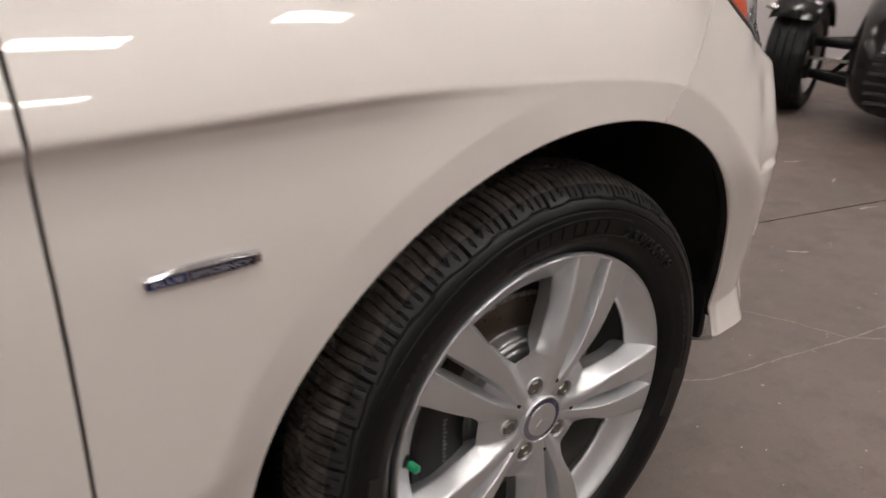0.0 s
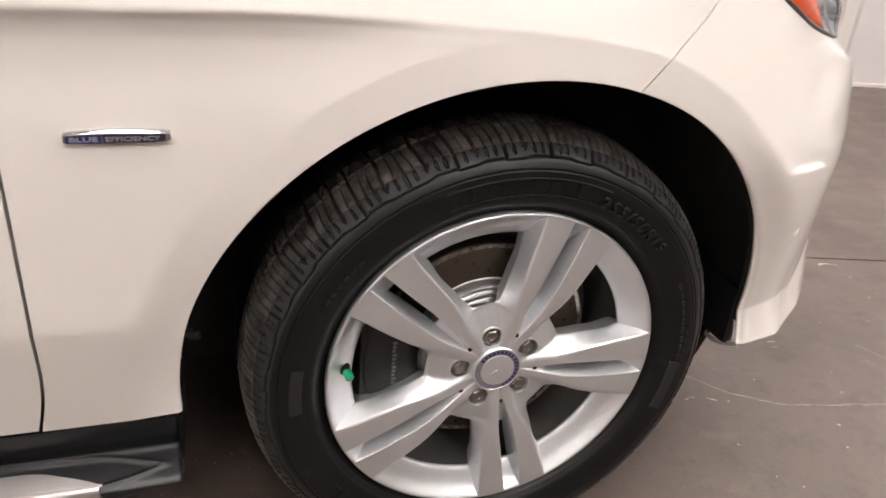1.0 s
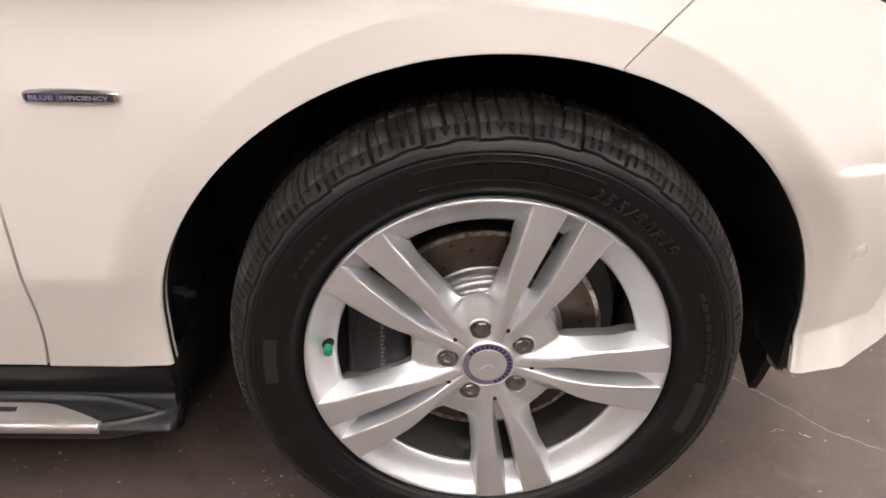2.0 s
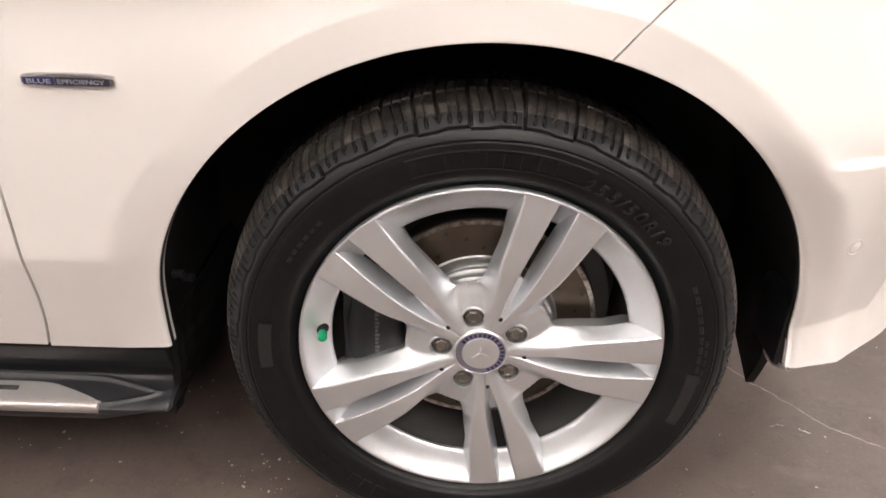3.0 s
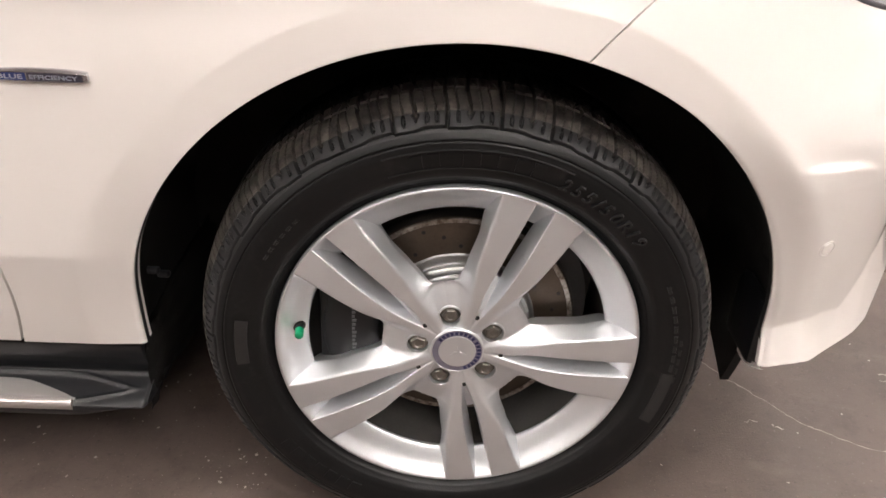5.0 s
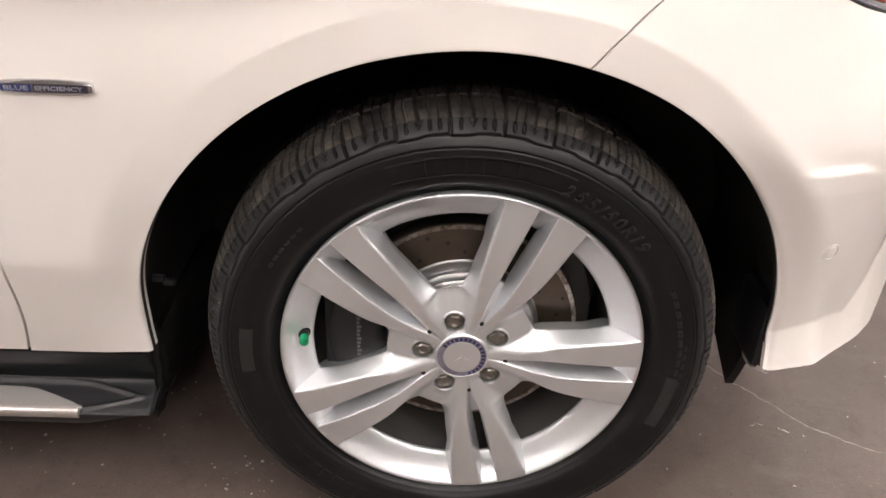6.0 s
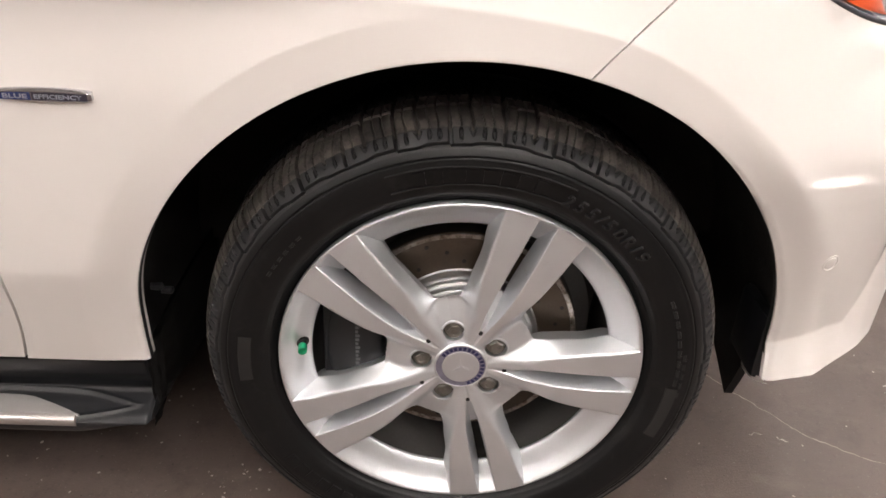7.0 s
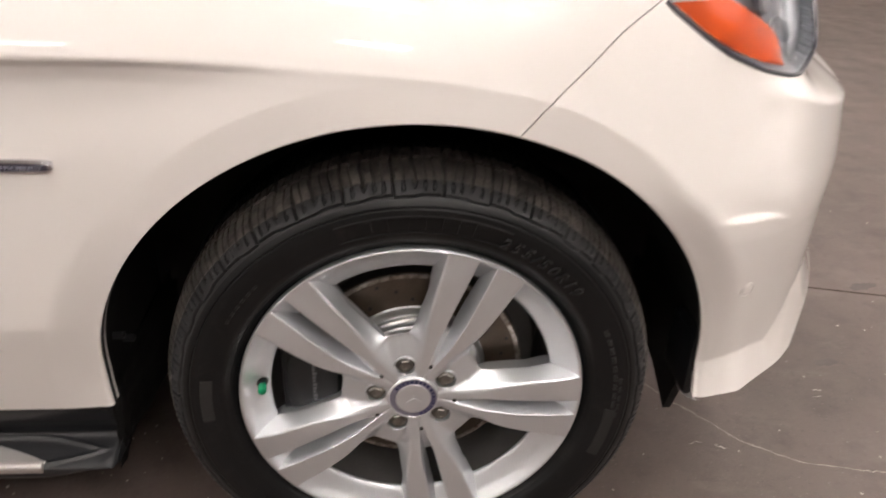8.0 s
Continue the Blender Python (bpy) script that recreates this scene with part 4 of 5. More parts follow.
part("valve_stem", bm, PLASTIC, rim, "black rubber valve stem")
bm = tube_bm(bmesh.new(), [base + way * k for k in (0.009, 0.0095, 0.022, 0.0235, 0.024)], [0.0050, 0.0066, 0.0062, 0.0046, 0.0015], 14)
part("valve_cap", bm, GREEN, rim, "green plastic valve cap")

# Brake: drilled disc, hat, caliper, hub behind.
bm = bmesh.new()
turned_bm(bm, [(0.110, 0.0668), (0.114, 0.066), (0.1170, 0.0655), (0.165, 0.0650), (0.1665, 0.0655), (0.1730, 0.0655), (0.1745, 0.067)], 0, ZC, 120)
disc = part("brake_disc", bm, DISC, car, "brownish drilled iron brake disc")
bm = bmesh.new()
turned_bm(bm, [(0.1745, 0.067), (0.1750, 0.070), (0.1750, 0.092), (0.1735, 0.094), (0.10, 0.094)], 0, ZC, 120)
part("disc_edge", bm, DISC_EDGE, disc, "dark disc edge")
bm = bmesh.new()
turned_bm(bm, [(0.1160, 0.0650), (0.1135, 0.0635), (0.1120, 0.0560), (0.1110, 0.0505), (0.1085, 0.0475), (0.1040, 0.0470), (0.1020, 0.0450), (0.0990, 0.0435), (0.0940, 0.0432), (0.0920, 0.0410), (0.0880, 0.0395), (0.060, 0.0385), (0.0, 0.0385)], 0, ZC, 90)
part("disc_hat", bm, HAT, disc, "bright zinc brake hat")
bm = bmesh.new()
turned_bm(bm, [(0.1655, 0.0655), (0.1660, 0.0640), (0.1722, 0.0640), (0.1735, 0.0662)], 0, ZC, 120)
part("worn_ring", bm, WORN, disc, "paler worn ring")
# Flat dark discs paint the shade of holes that are not cut.
bm = bmesh.new()
turned_bm(bm, [(0.0, -0.0006), (0.0029, -0.0006), (0.0033, 0.001)], 0, 0, 10)
drill = mesh_bm("drill_hole_shade", bm, DARK)
for k in range(36):
    rr = (0.128, 0.143, 0.157)[k % 3]
    a = radians(k * 10)
    child("drill_hole_shade", drill, disc, m=pose(rr * math.cos(a), 0.0652, ZC + rr * math.sin(a)))
bm = bmesh.new()
turned_bm(bm, [(0.20, 0.11), (0.03, 0.108)], 0, ZC, 60)
part("dust_shield", bm, INNER_GREY, disc, "grey pressed dust shield")
bm = bmesh.new()
turned_bm(bm, [(0.108, 0.050), (0.110, 0.036), (0.116, 0.030), (0.140, 0.027), (0.170, 0.028), (0.190, 0.031), (0.197, 0.038), (0.199, 0.060), (0.199, 0.10), (0.12, 0.10)], 0, ZC, 28, 152, 213)
caliper = part("brake_caliper", bm, CALIPER, car, "dark grey painted brake caliper with a faded mark", sharp=40)
for a0, a1 in ((154, 155), (211, 212)):
    part("caliper_rib", turned_bm(bmesh.new(), [(0.108, 0.050), (0.112, 0.034), (0.190, 0.034), (0.199, 0.060)], 0, ZC, 2, a0, a1), CALIPER, caliper)
for k in range(12):  # faded maker's mark as plain bars
    z = ZC - 0.038 + k * 0.0070
    part("mark_bar", box_bm(bmesh.new(), -0.1520, -0.1480 + 0.0012 * (k % 3), 0.0262, 0.0275, z, z + 0.0042), GREYPRINT, caliper, smooth=False)
bm = bmesh.new()
box_bm(bm, -0.20, -0.115, 0.034, 0.10, ZC - 0.075, ZC + 0.085, 0.012)
part("caliper_body", bm, CALIPER, caliper)
tube_bm(bm := bmesh.new(), [(0.0, 0.12, ZC), (0.0, 0.55, ZC - 0.02)], 0.05, 20)
part("hub_carrier", bm, DARK, car, "dark hub carrier and axle")

# ---- arch liner, flap, sill ----
bm = bmesh.new()
rows = []
for a in np.linspace(2, 184, 92):  # its edge lies just inside the lip all the way round
    c, s_ = math.cos(radians(a)), math.sin(radians(a))
    r0 = RA + 0.0045 * float(smooth01(177, 158, a) * smooth01(34, 62, a)) - 0.0006
    back = 0.006 * float(smooth01(40, 0, a))
    y0 = float(skin((r0 + 0.002) * c - back, ZC + (r0 + 0.002) * s_)) + 0.0035
    prof = [(r0, y0), (r0 + 0.0006, y0 + 0.012), (max(r0 + 0.010, 0.463), y0 + 0.030)] + [(r, y) for r, y in ((0.471, 0.075), (0.469, 0.12), (0.475, 0.20), (0.471, 0.38), (0.40, 0.42), (0.0, 0.42))]
    rows.append([bm.verts.new((r * c - (back if k < 3 else 0.0), y, ZC + r * s_)) for k, (r, y) in enumerate(prof)])
for p, q in zip(rows, rows[1:]):
    for k in range(len(p) - 1):
        bm.faces.new((p[k], p[k + 1], q[k + 1], q[k]))
part("wheel_arch_liner", bm, LINER, car, "black felt wheel arch liner", sharp=30)
bm = bmesh.new()  # flap in front of the wheel
pts = [(0.458, 0.050, 0.58), (0.455, 0.055, 0.352), (0.458, 0.092, 0.335), (0.460, 0.112, 0.285), (0.460, 0.130, 0.232), (0.460, 0.144, 0.1965), (0.461, 0.153, 0.199), (0.462, 0.195, 0.216), (0.465, 0.24, 0.23), (0.467, 0.43, 0.27), (0.465, 0.43, 0.58)]
front = [bm.verts.new(p) for p in pts]
rear = [bm.verts.new((x + 0.014, y, z)) for x, y, z in pts]
bm.faces.new(front)
bm.faces.new(rear[::-1])
for i in range(len(pts)):
    bm.faces.new((front[i], rear[i], rear[(i + 1) % len(pts)], front[(i + 1) % len(pts)]))
part("mud_flap", bm, LINER, car, "black liner flap hanging in front of the wheel", smooth=False)
bm = bmesh.new()  # dark plate and clip behind the bumper's corner
box_bm(bm, 0.434, 0.454, 0.030, 0.13, 0.318, 0.43, 0.012)
part("liner_bracket", bm, PLASTIC, car, "black plastic liner bracket")
bm = bmesh.new()  # white inner flange of the bumper
pts = [(0.4435, 0.006, 0.340), (0.4435, 0.022, 0.331), (0.444, 0.037, 0.3225), (0.445, 0.052, 0.3150), (0.446, 0.067, 0.3095), (0.447, 0.080, 0.3070), (0.448, 0.095, 0.3070)]
tops = [bm.verts.new(p) for p in pts]
lows = [bm.verts.new((x + 0.002, y + 0.002, z - 0.011)) for x, y, z in pts]
backs = [bm.verts.new((x + 0.010, y + 0.002, z - 0.012)) for x, y, z in pts]
for a, b in ((tops, lows), (lows, backs)):
    for i in range(len(pts) - 1):
        bm.faces.new((a[i], a[i + 1], b[i + 1], b[i]))
bmesh.ops.recalc_face_normals(bm, faces=bm.faces)
part("bumper_flange", bm, WHITE, car, "white inner flange of the bumper")
bm = bmesh.new()  # felt behind the wheel, folded round the running board's end
rows = []
for k in range(41):
    u = k / 40
    x = float(glide(u, [(0, -0.4535), (0.1, -0.4505), (0.25, -0.4465), (0.4, -0.4455), (0.6, -0.448), (1, -0.452)])) + 0.0011 * math.sin(41 * u + 0.6)
    y = float(glide(u, [(0, 0.018), (0.1, 0.026), (0.25, 0.045), (0.4, 0.075), (0.6, 0.16), (1, 0.42)]))
    z0 = float(glide(u, [(0, 0.202), (0.1, 0.204), (0.25, 0.214), (0.4, 0.228), (0.6, 0.20), (1, 0.16)]))
    rows.append([bm.verts.new((x - 0.008 * (1 - w_) ** 3 + 0.0012 * math.sin(23 * w_ + 9 * u), y, z0 + (0.350 - z0) * w_)) for w_ in np.linspace(0, 1, 14)])
for p, q in zip(rows, rows[1:]):
    for j in range(13):
        bm.faces.new((p[j], p[j + 1], q[j + 1], q[j]))
bmesh.ops.solidify(bm, geom=bm.faces[:], thickness=0.004)
bmesh.ops.recalc_face_normals(bm, faces=bm.faces)
part("splash_panel", bm, LINER, car, "black felt splash panel behind the wheel", sharp=60)
for a0, a1, y0 in ((96.5, 101.5, 0.010), (90.0, 93.0, 0.012), (84.5, 85.6, 0.012)):  # paler brownish patches on the roof of the arch
    part("liner_patch", turned_bm(bmesh.new(), [(0.4570, y0 + 0.05), (0.4552, y0 + 0.045), (0.4545, y0 + 0.01), (0.4558, y0)], 0, ZC, 6, a0, a1), LINER_PATCH, car, "brownish patch of the liner")
for x, y, z in ((-0.428, 0.05, 0.437), (-0.418, 0.06, 0.425)):
    bm = tube_bm(bmesh.new(), [(x - 0.014, y, z), (x, y, z), (x + 0.003, y, z)], [0.006, 0.006, 0.003], 10)
    part("liner_clip", bm, PLASTIC, car, "small plastic liner clip")

# Running board with its arc ridge and metal step pad.
def board_y(x, s):
    """Section of the board: s from 0 (under the door) to 1 (underside)."""
    sec = [(0.0, 0.012, 0.329), (0.10, 0.013, 0.324), (0.22, 0.020, 0.302), (0.34, 0.031, 0.279), (0.44, 0.034, 0.266), (0.50, 0.030, 0.2605), (0.62, 0.008, 0.2520), (0.74, -0.014, 0.2445), (0.79, -0.0195, 0.2395), (0.83, -0.0195, 0.231), (0.90, -0.008, 0.213), (1.0, 0.06, 0.206)]
    return float(glide(s, [(a, b) for a, b, c in sec])), float(glide(s, [(a, c) for a, b, c in sec]))


ridge_y = [(-2.2, 0.031), (-0.640, 0.0310), (-0.600, 0.0303), (-0.559, 0.0282), (-0.5176, 0.0199), (-0.4900, 0.0125), (-0.4745, 0.0078)]
fork_y = [(-0.60, -0.0165), (-0.555, -0.0118), (-0.5169, -0.0042), (-0.490, 0.0030), (-0.4745, 0.0074)]
bm = bmesh.new()
xs = list(np.r_[-0.4520, -0.4522, -0.4530, -0.4545, -0.4565, np.linspace(-0.459, -0.66, 110), -0.70, -0.85, -1.1, -1.5, -2.0, -2.35])
ss = list(np.linspace(0, 1, 110))
rows = []
for x in xs:
    row = []
    t = float(smooth01(-0.4585, -0.4520, x))
    up, low = float(glide(x, ridge_y)), float(glide(x, fork_y))
    lit = float(smooth01(-0.466, -0.480, x))
    for s in ss:
        y, z = board_y(x, s)
        z += 0.021 * float(smooth01(-0.57, -0.452, x) * smooth01(0.78, 0.90, s))  # its underside rises towards the wheel
        # the tread lies in a shallow arc-shaped dish with a soft raised border
        if 0.40 < s < 0.80:
            on = float(smooth01(0.43, 0.51, s))
            border = math.exp(-((y - up) / 0.0034) ** 2) + (math.exp(-((y - low) / 0.0030) ** 2) if x > -0.60 else 0.0)
            z += on * lit * (0.0024 * min(border, 1.0) - 0.0012 * float(smooth01(-0.003, 0.004, up - y)))
        row.append(bm.verts.new((x, y + 0.010 * t * t, z)))
    rows.append(row)
for p, q in zip(rows, rows[1:]):
    for j in range(len(ss) - 1):
        bm.faces.new((p[j], p[j + 1], q[j + 1], q[j]))
end = [bm.verts.new((v.co.x - 0.002, v.co.y + 0.09, v.co.z)) for v in rows[0]]
for j in range(len(ss) - 1):
    bm.faces.new((rows[0][j], end[j], end[j + 1], rows[0][j + 1]))
bmesh.ops.recalc_face_normals(bm, faces=bm.faces)
board = part("running_board", bm, PLASTIC, car, "black plastic running board with a bright metal step pad", sharp=50)


def tread_z(y):
    """Height of the board's tread at y."""
    return float(np.interp(y, [-0.0195, -0.014, 0.008, 0.030, 0.034], [0.2400, 0.2450, 0.2525, 0.2608, 0.2660]))


bm = bmesh.new()
rows = []
for k in range(40):
    t = k / 39
    x = -0.5555 - 1.6 * t ** 1.8
    far = float(glide(x, [(-0.690, 0.0166), (-0.6435, 0.0158), (-0.6056, 0.0062), (-0.5726, -0.0056), (-0.5555, -0.0120)]))
    rows.append([(x, -0.0150 + (far + 0.0150) * u) for u in np.linspace(0, 1, 7)])
vs = [[bm.verts.new((x, y, tread_z(y) + 0.0042)) for x, y in r] for r in rows]
for p, q in zip(vs, vs[1:]):
    for j in range(6):
        bm.faces.new((p[j], p[j + 1], q[j + 1], q[j]))
bmesh.ops.recalc_face_normals(bm, faces=bm.faces)
bmesh.ops.solidify(bm, geom=bm.faces[:], thickness=0.003)
part("step_pad", bm, ALU, board, "brushed aluminium step pad")
bm = bmesh.new()
prof = [(-0.0128, 0.2500), (-0.0165, 0.2494), (-0.0205, 0.2465), (-0.0222, 0.2415), (-0.0218, 0.2365), (-0.0195, 0.2325), (-0.016, 0.232)]
vs = [[bm.verts.new((x, y, z)) for y, z in prof] for x in (-0.5585, -0.5592, -0.565, -0.7, -1.0, -1.5, -2.16)]
for v in vs[0]:
    v.co.z += (0.2420 - v.co.z) * 0.3
    v.co.y += 0.003
for p, q in zip(vs, vs[1:]):
    for j in range(len(prof) - 1):
        bm.faces.new((p[j], p[j + 1], q[j + 1], q[j]))
bm.faces.new(vs[0])
bmesh.ops.recalc_face_normals(bm, faces=bm.faces)
part("edge_trim", bm, SATIN, board, "polished metal edge", sharp=50)
for k in range(7):
    x = -0.706 - k * 0.16
    part("rubber_stud", tube_bm(bmesh.new(), [(x + 0.022, 0.006, tread_z(0.006) + 0.003), (x - 0.022, 0.006, tread_z(0.006) + 0.003)], 0.0042, 10), DARK, board, "dark rubber grip stud")

# Fender badge: chrome lozenge with lettering.
bx0, bx1, bz = -0.5325, -0.4290, 0.7505
def badge_frame(x, z, lift):
    n_ = skin_normal(x, z)
    xa = Vector((1, 0, 0))
    xa = (xa - n_ * xa.dot(n_)).normalized()
    ya = n_.cross(xa)
    m = Matrix((xa, ya, n_)).transposed().to_4x4()
    m.translation = on_skin(x, z, lift)
    return m


FB = badge_frame((bx0 + bx1) / 2, bz, 0.0)
bm = bmesh.new()
L = (bx1 - bx0) / 2
rows = []
for u in np.linspace(-1, 1, 33):
    h = 0.0078 - 0.0026 * abs(u) ** 2.5
    if abs(u) > 0.985:
        h *= 0.9
    row = []
    for vv, lift in ((-1, 0.0), (-1, 0.0035), (-0.92, 0.0048), (-0.6, 0.0052), (0, 0.0052), (0.45, 0.0052), (0.50, 0.0064), (0.62, 0.0064), (0.95, 0.0036), (1, 0.0030), (1, 0.0)):
        row.append(bm.verts.new((u * L, vv * h, lift)))
    rows.append(row)
for p, q in zip(rows, rows[1:]):
    for j in range(len(p) - 1):
        bm.faces.new((p[j], p[j + 1], q[j + 1], q[j]))
bm.faces.new(rows[0])
bm.faces.new(rows[-1][::-1])
bmesh.ops.recalc_face_normals(bm, faces=bm.faces)
bmesh.ops.transform(bm, matrix=FB, verts=bm.verts)
badge = part("badge", bm, BADGE_CHROME, car, "small chrome and blue badge on the fender", sharp=30)
bm = box_bm(bmesh.new(), -L * 0.96, -L * 0.30, -0.0056, 0.0034, 0.0050, 0.0057)
bmesh.ops.transform(bm, matrix=FB, verts=bm.verts)
part("blue_field", bm, BLUE, badge, "blue enamel field", smooth=False)
bm = box_bm(bmesh.new(), -L * 0.27, L * 0.90, -0.0056, 0.0034, 0.0050, 0.0056)
bmesh.ops.transform(bm, matrix=FB, verts=bm.verts)
part("grey_field", bm, BADGE_GREY, badge, smooth=False)
for word, u, mat_, h in (("BLUE", -0.63, BADGE_PRINT, 0.0052), ("EFFICIENCY", 0.28, BADGE_PRINT, 0.0048)):
    me = writing(word, h, 0.0003, mat_, bold=0.0001)
    want = L * (0.52 if word == "BLUE" else 1.02)
    have = max(v.co.x for v in me.vertices) - min(v.co.x for v in me.vertices)
    me.transform(FB @ pose(u * L, -0.0016, 0.0059) @ Matrix.Diagonal((want / have, 1, 1, 1)))
    child("lettering", me, badge)

# Parking sensor.
SF = badge_frame(0.4714, 0.5490, 0.0)
bm = bmesh.new()
prof = [(0.0130, -0.001), (0.0127, 0.0002), (0.0114, 0.0007), (0.0107, 0.0005), (0.0104, -0.0006), (0.0092, -0.0006), (0.0089, 0.0004), (0.0081, 0.0007), (0.0, 0.0007)]
rows = [[bm.verts.new((r * math.cos(a), r * math.sin(a), h)) for r, h in prof] for a in np.linspace(0, 2 * math.pi, 36, endpoint=False)]
for i in range(36):
    p, q = rows[i], rows[(i + 1) % 36]
    for j in range(len(prof) - 1):
        bm.faces.new((p[j], p[j + 1], q[j + 1], q[j]))
bmesh.ops.remove_doubles(bm, verts=bm.verts, dist=1e-6)
bmesh.ops.recalc_face_normals(bm, faces=bm.faces)
for v in bm.verts:
    p = SF @ Vector((v.co.x, v.co.y, 0.0))
    v.co = on_skin(p.x, p.z, v.co.z + 0.0004)
part("parking_sensor", bm, WHITE, car, "round white parking sensor flush in the bumper", sharp=40)

# Headlamp: housing in the recess, amber reflector, chrome barrel, gasket, clear lens.
def lamp_point(x, z, depth):
    return Vector((x, float(skin(x, z)) + depth, z))


low = LAMP_LINE
def lamp_top(x):
    return 1.02 + 0.06 * (x - 0.29)


def lamp_sheet(depth, grow=0.0, rows_n=26, bulge=0.0):
    """A sheet inside the lamp's outline, behind (or before) the skin."""
    bm_ = bmesh.new()
    rows_ = []
    for x, z in low:
        x2 = 0.30 + (x - 0.29) * 0.93
        row = []
        for t in np.linspace(0, 1, rows_n):
            px, pz = x + (x2 - x) * t, z + (lamp_top(x) - z) * t
            row.append(bm_.verts.new(lamp_point(px, pz, depth - bulge * math.sin(math.pi * t) ** 0.5)))
        rows_.append(row)
    for p, q in zip(rows_, rows_[1:]):
        for j in range(rows_n - 1):
            bm_.faces.new((p[j], p[j + 1], q[j + 1], q[j]))
    bmesh.ops.recalc_face_normals(bm_, faces=bm_.faces)
    return bm_


lampo = part("headlamp", lamp_sheet(0.040), HOUSING, car, "clear headlamp with an orange side reflector")
bm = bmesh.new()
rows = []
for k in range(30):
    t = k / 29  # from the tip upwards
    ax, az = float(glide(t, [(0, 0.4900), (0.25, 0.4915), (0.5, 0.4700), (0.75, 0.4380), (1, 0.380)])), float(glide(t, [(0, 0.8490), (0.25, 0.8650), (0.5, 0.8890), (0.75, 0.9100), (1, 0.940)]))
    gx = float(glide(t, [(0, 0.4880), (0.25, 0.4520), (0.5, 0.4060), (0.75, 0.3580), (1, 0.305)]))
    gz = float(np.interp(gx, LAMP_LINE[:45, 0], LAMP_LINE[:45, 1])) + 0.0065
    rows.append([bm.verts.new(lamp_point(gx + (ax - gx) * u, gz + (az - gz) * u, 0.016 - 0.005 * math.sin(math.pi * u))) for u in np.linspace(0, 1, 9)])
for p, q in zip(rows, rows[1:]):
    for j in range(8):
        bm.faces.new((p[j], p[j + 1], q[j + 1], q[j]))
bmesh.ops.recalc_face_normals(bm, faces=bm.faces)
part("amber_reflector", bm, AMBER, lampo, "orange side reflector")
for x, z, r in ((0.507, 0.889, 0.018), (0.470, 0.945, 0.032)):
    bm = bmesh.new()
    m = badge_frame(x, z, -0.028)
    prof = [(r * 1.12, 0.010), (r * 1.05, 0.014), (r, 0.010), (r * 0.8, -0.006), (r * 0.4, -0.012), (0, -0.013)]
    rows = [[bm.verts.new((q * math.cos(a), q * math.sin(a), h)) for q, h in prof] for a in np.linspace(0, 2 * math.pi, 32, endpoint=False)]
    for i in range(32):
        for j in range(len(prof) - 1):
            bm.faces.new((rows[i][j], rows[i][j + 1], rows[(i + 1) % 32][j + 1], rows[(i + 1) % 32][j]))
    bmesh.ops.recalc_face_normals(bm, faces=bm.faces)
    bmesh.ops.transform(bm, matrix=m, verts=bm.verts)
    part("reflector_bowl", bm, HOUSING, lampo, "bright reflector bowl")
lens_bm = lamp_sheet(-0.002, bulge=0.004)
bmesh.ops.solidify(lens_bm, geom=lens_bm.faces[:], thickness=0.0022)
bmesh.ops.recalc_face_normals(lens_bm, faces=lens_bm.faces)
lens = part("lens", lens_bm, LENS, lampo, "clear plastic lens")
lens.visible_shadow = False
part("gasket", tube_bm(bmesh.new(), [lamp_point(x, z, 0.0005) for x, z in low], 0.0034, 10), GASKET, lampo, "dark rubber gasket")

# ---- the rest of the car, behind and above what shows ----
CY = 0.905  # the car's middle
bm = bmesh.new()
stations = [(-3.75, 0.70, 0.95), (-3.6, 0.82, 1.02), (-3.2, 0.90, 1.04), (-1.66, 0.948, 1.04)]
rows = []
for x, w, top in stations:
    sec = [(CY - w + 0.10, 0.22), (CY - w + 0.02, 0.36), (CY - w - 0.005, 0.75), (CY - w + 0.0, 0.88), (CY - w + 0.05, top), (CY + w - 0.05, top), (CY + w, 0.88), (CY + w + 0.005, 0.75), (CY + w - 0.02, 0.36), (CY + w - 0.10, 0.22)]
    rows.append([bm.verts.new((x, y, z)) for y, z in sec])
for p, q in zip(rows, rows[1:]):
    for j in range(9):
        bm.faces.new((p[j], p[j + 1], q[j + 1], q[j]))
bm.faces.new(rows[0])
bmesh.ops.recalc_face_normals(bm, faces=bm.faces)
part("rear_body", bm, WHITE, car, "white painted rear body", sharp=30)
# Hood, from fender to fender, and the far side.
bm = bmesh.new()
rows = []
for x, edge_z, mid_z, front_y in ((-1.66, 1.03, 1.06, 0), (-1.2, 1.03, 1.08, 0), (-0.6, 1.03, 1.10, 0), (-0.2, 1.025, 1.09, 0), (0.1, 1.01, 1.07, 0.0), (0.30, 1.00, 1.05, 0.04), (0.50, 0.985, 1.02, 0.13), (0.66, 0.97, 0.995, 0.28), (0.76, 0.96, 0.975, 0.48)):
    y0 = float(skin(min(x, 0.1), 1.0)) + front_y
    row = []
    for t in np.linspace(0, 1, 22):
        y = y0 + (2 * (CY - y0)) * t
        row.append(bm.verts.new((x, y, edge_z + (mid_z - edge_z) * (1 - abs(2 * t - 1) ** 4))))
    rows.append(row)
for p, q in zip(rows, rows[1:]):
    for j in range(21):
        bm.faces.new((p[j], p[j + 1], q[j + 1], q[j]))
bmesh.ops.recalc_face_normals(bm, faces=bm.faces)
part("hood", bm, WHITE, car, "white painted hood, shut", sharp=60)
bm = bmesh.new()
zz = np.linspace(0.336, 1.03, 24)
xx = np.r_[np.linspace(-1.66, 0.3, 20), 0.45, 0.58, 0.68, 0.76, 0.82, 0.845, 0.85]
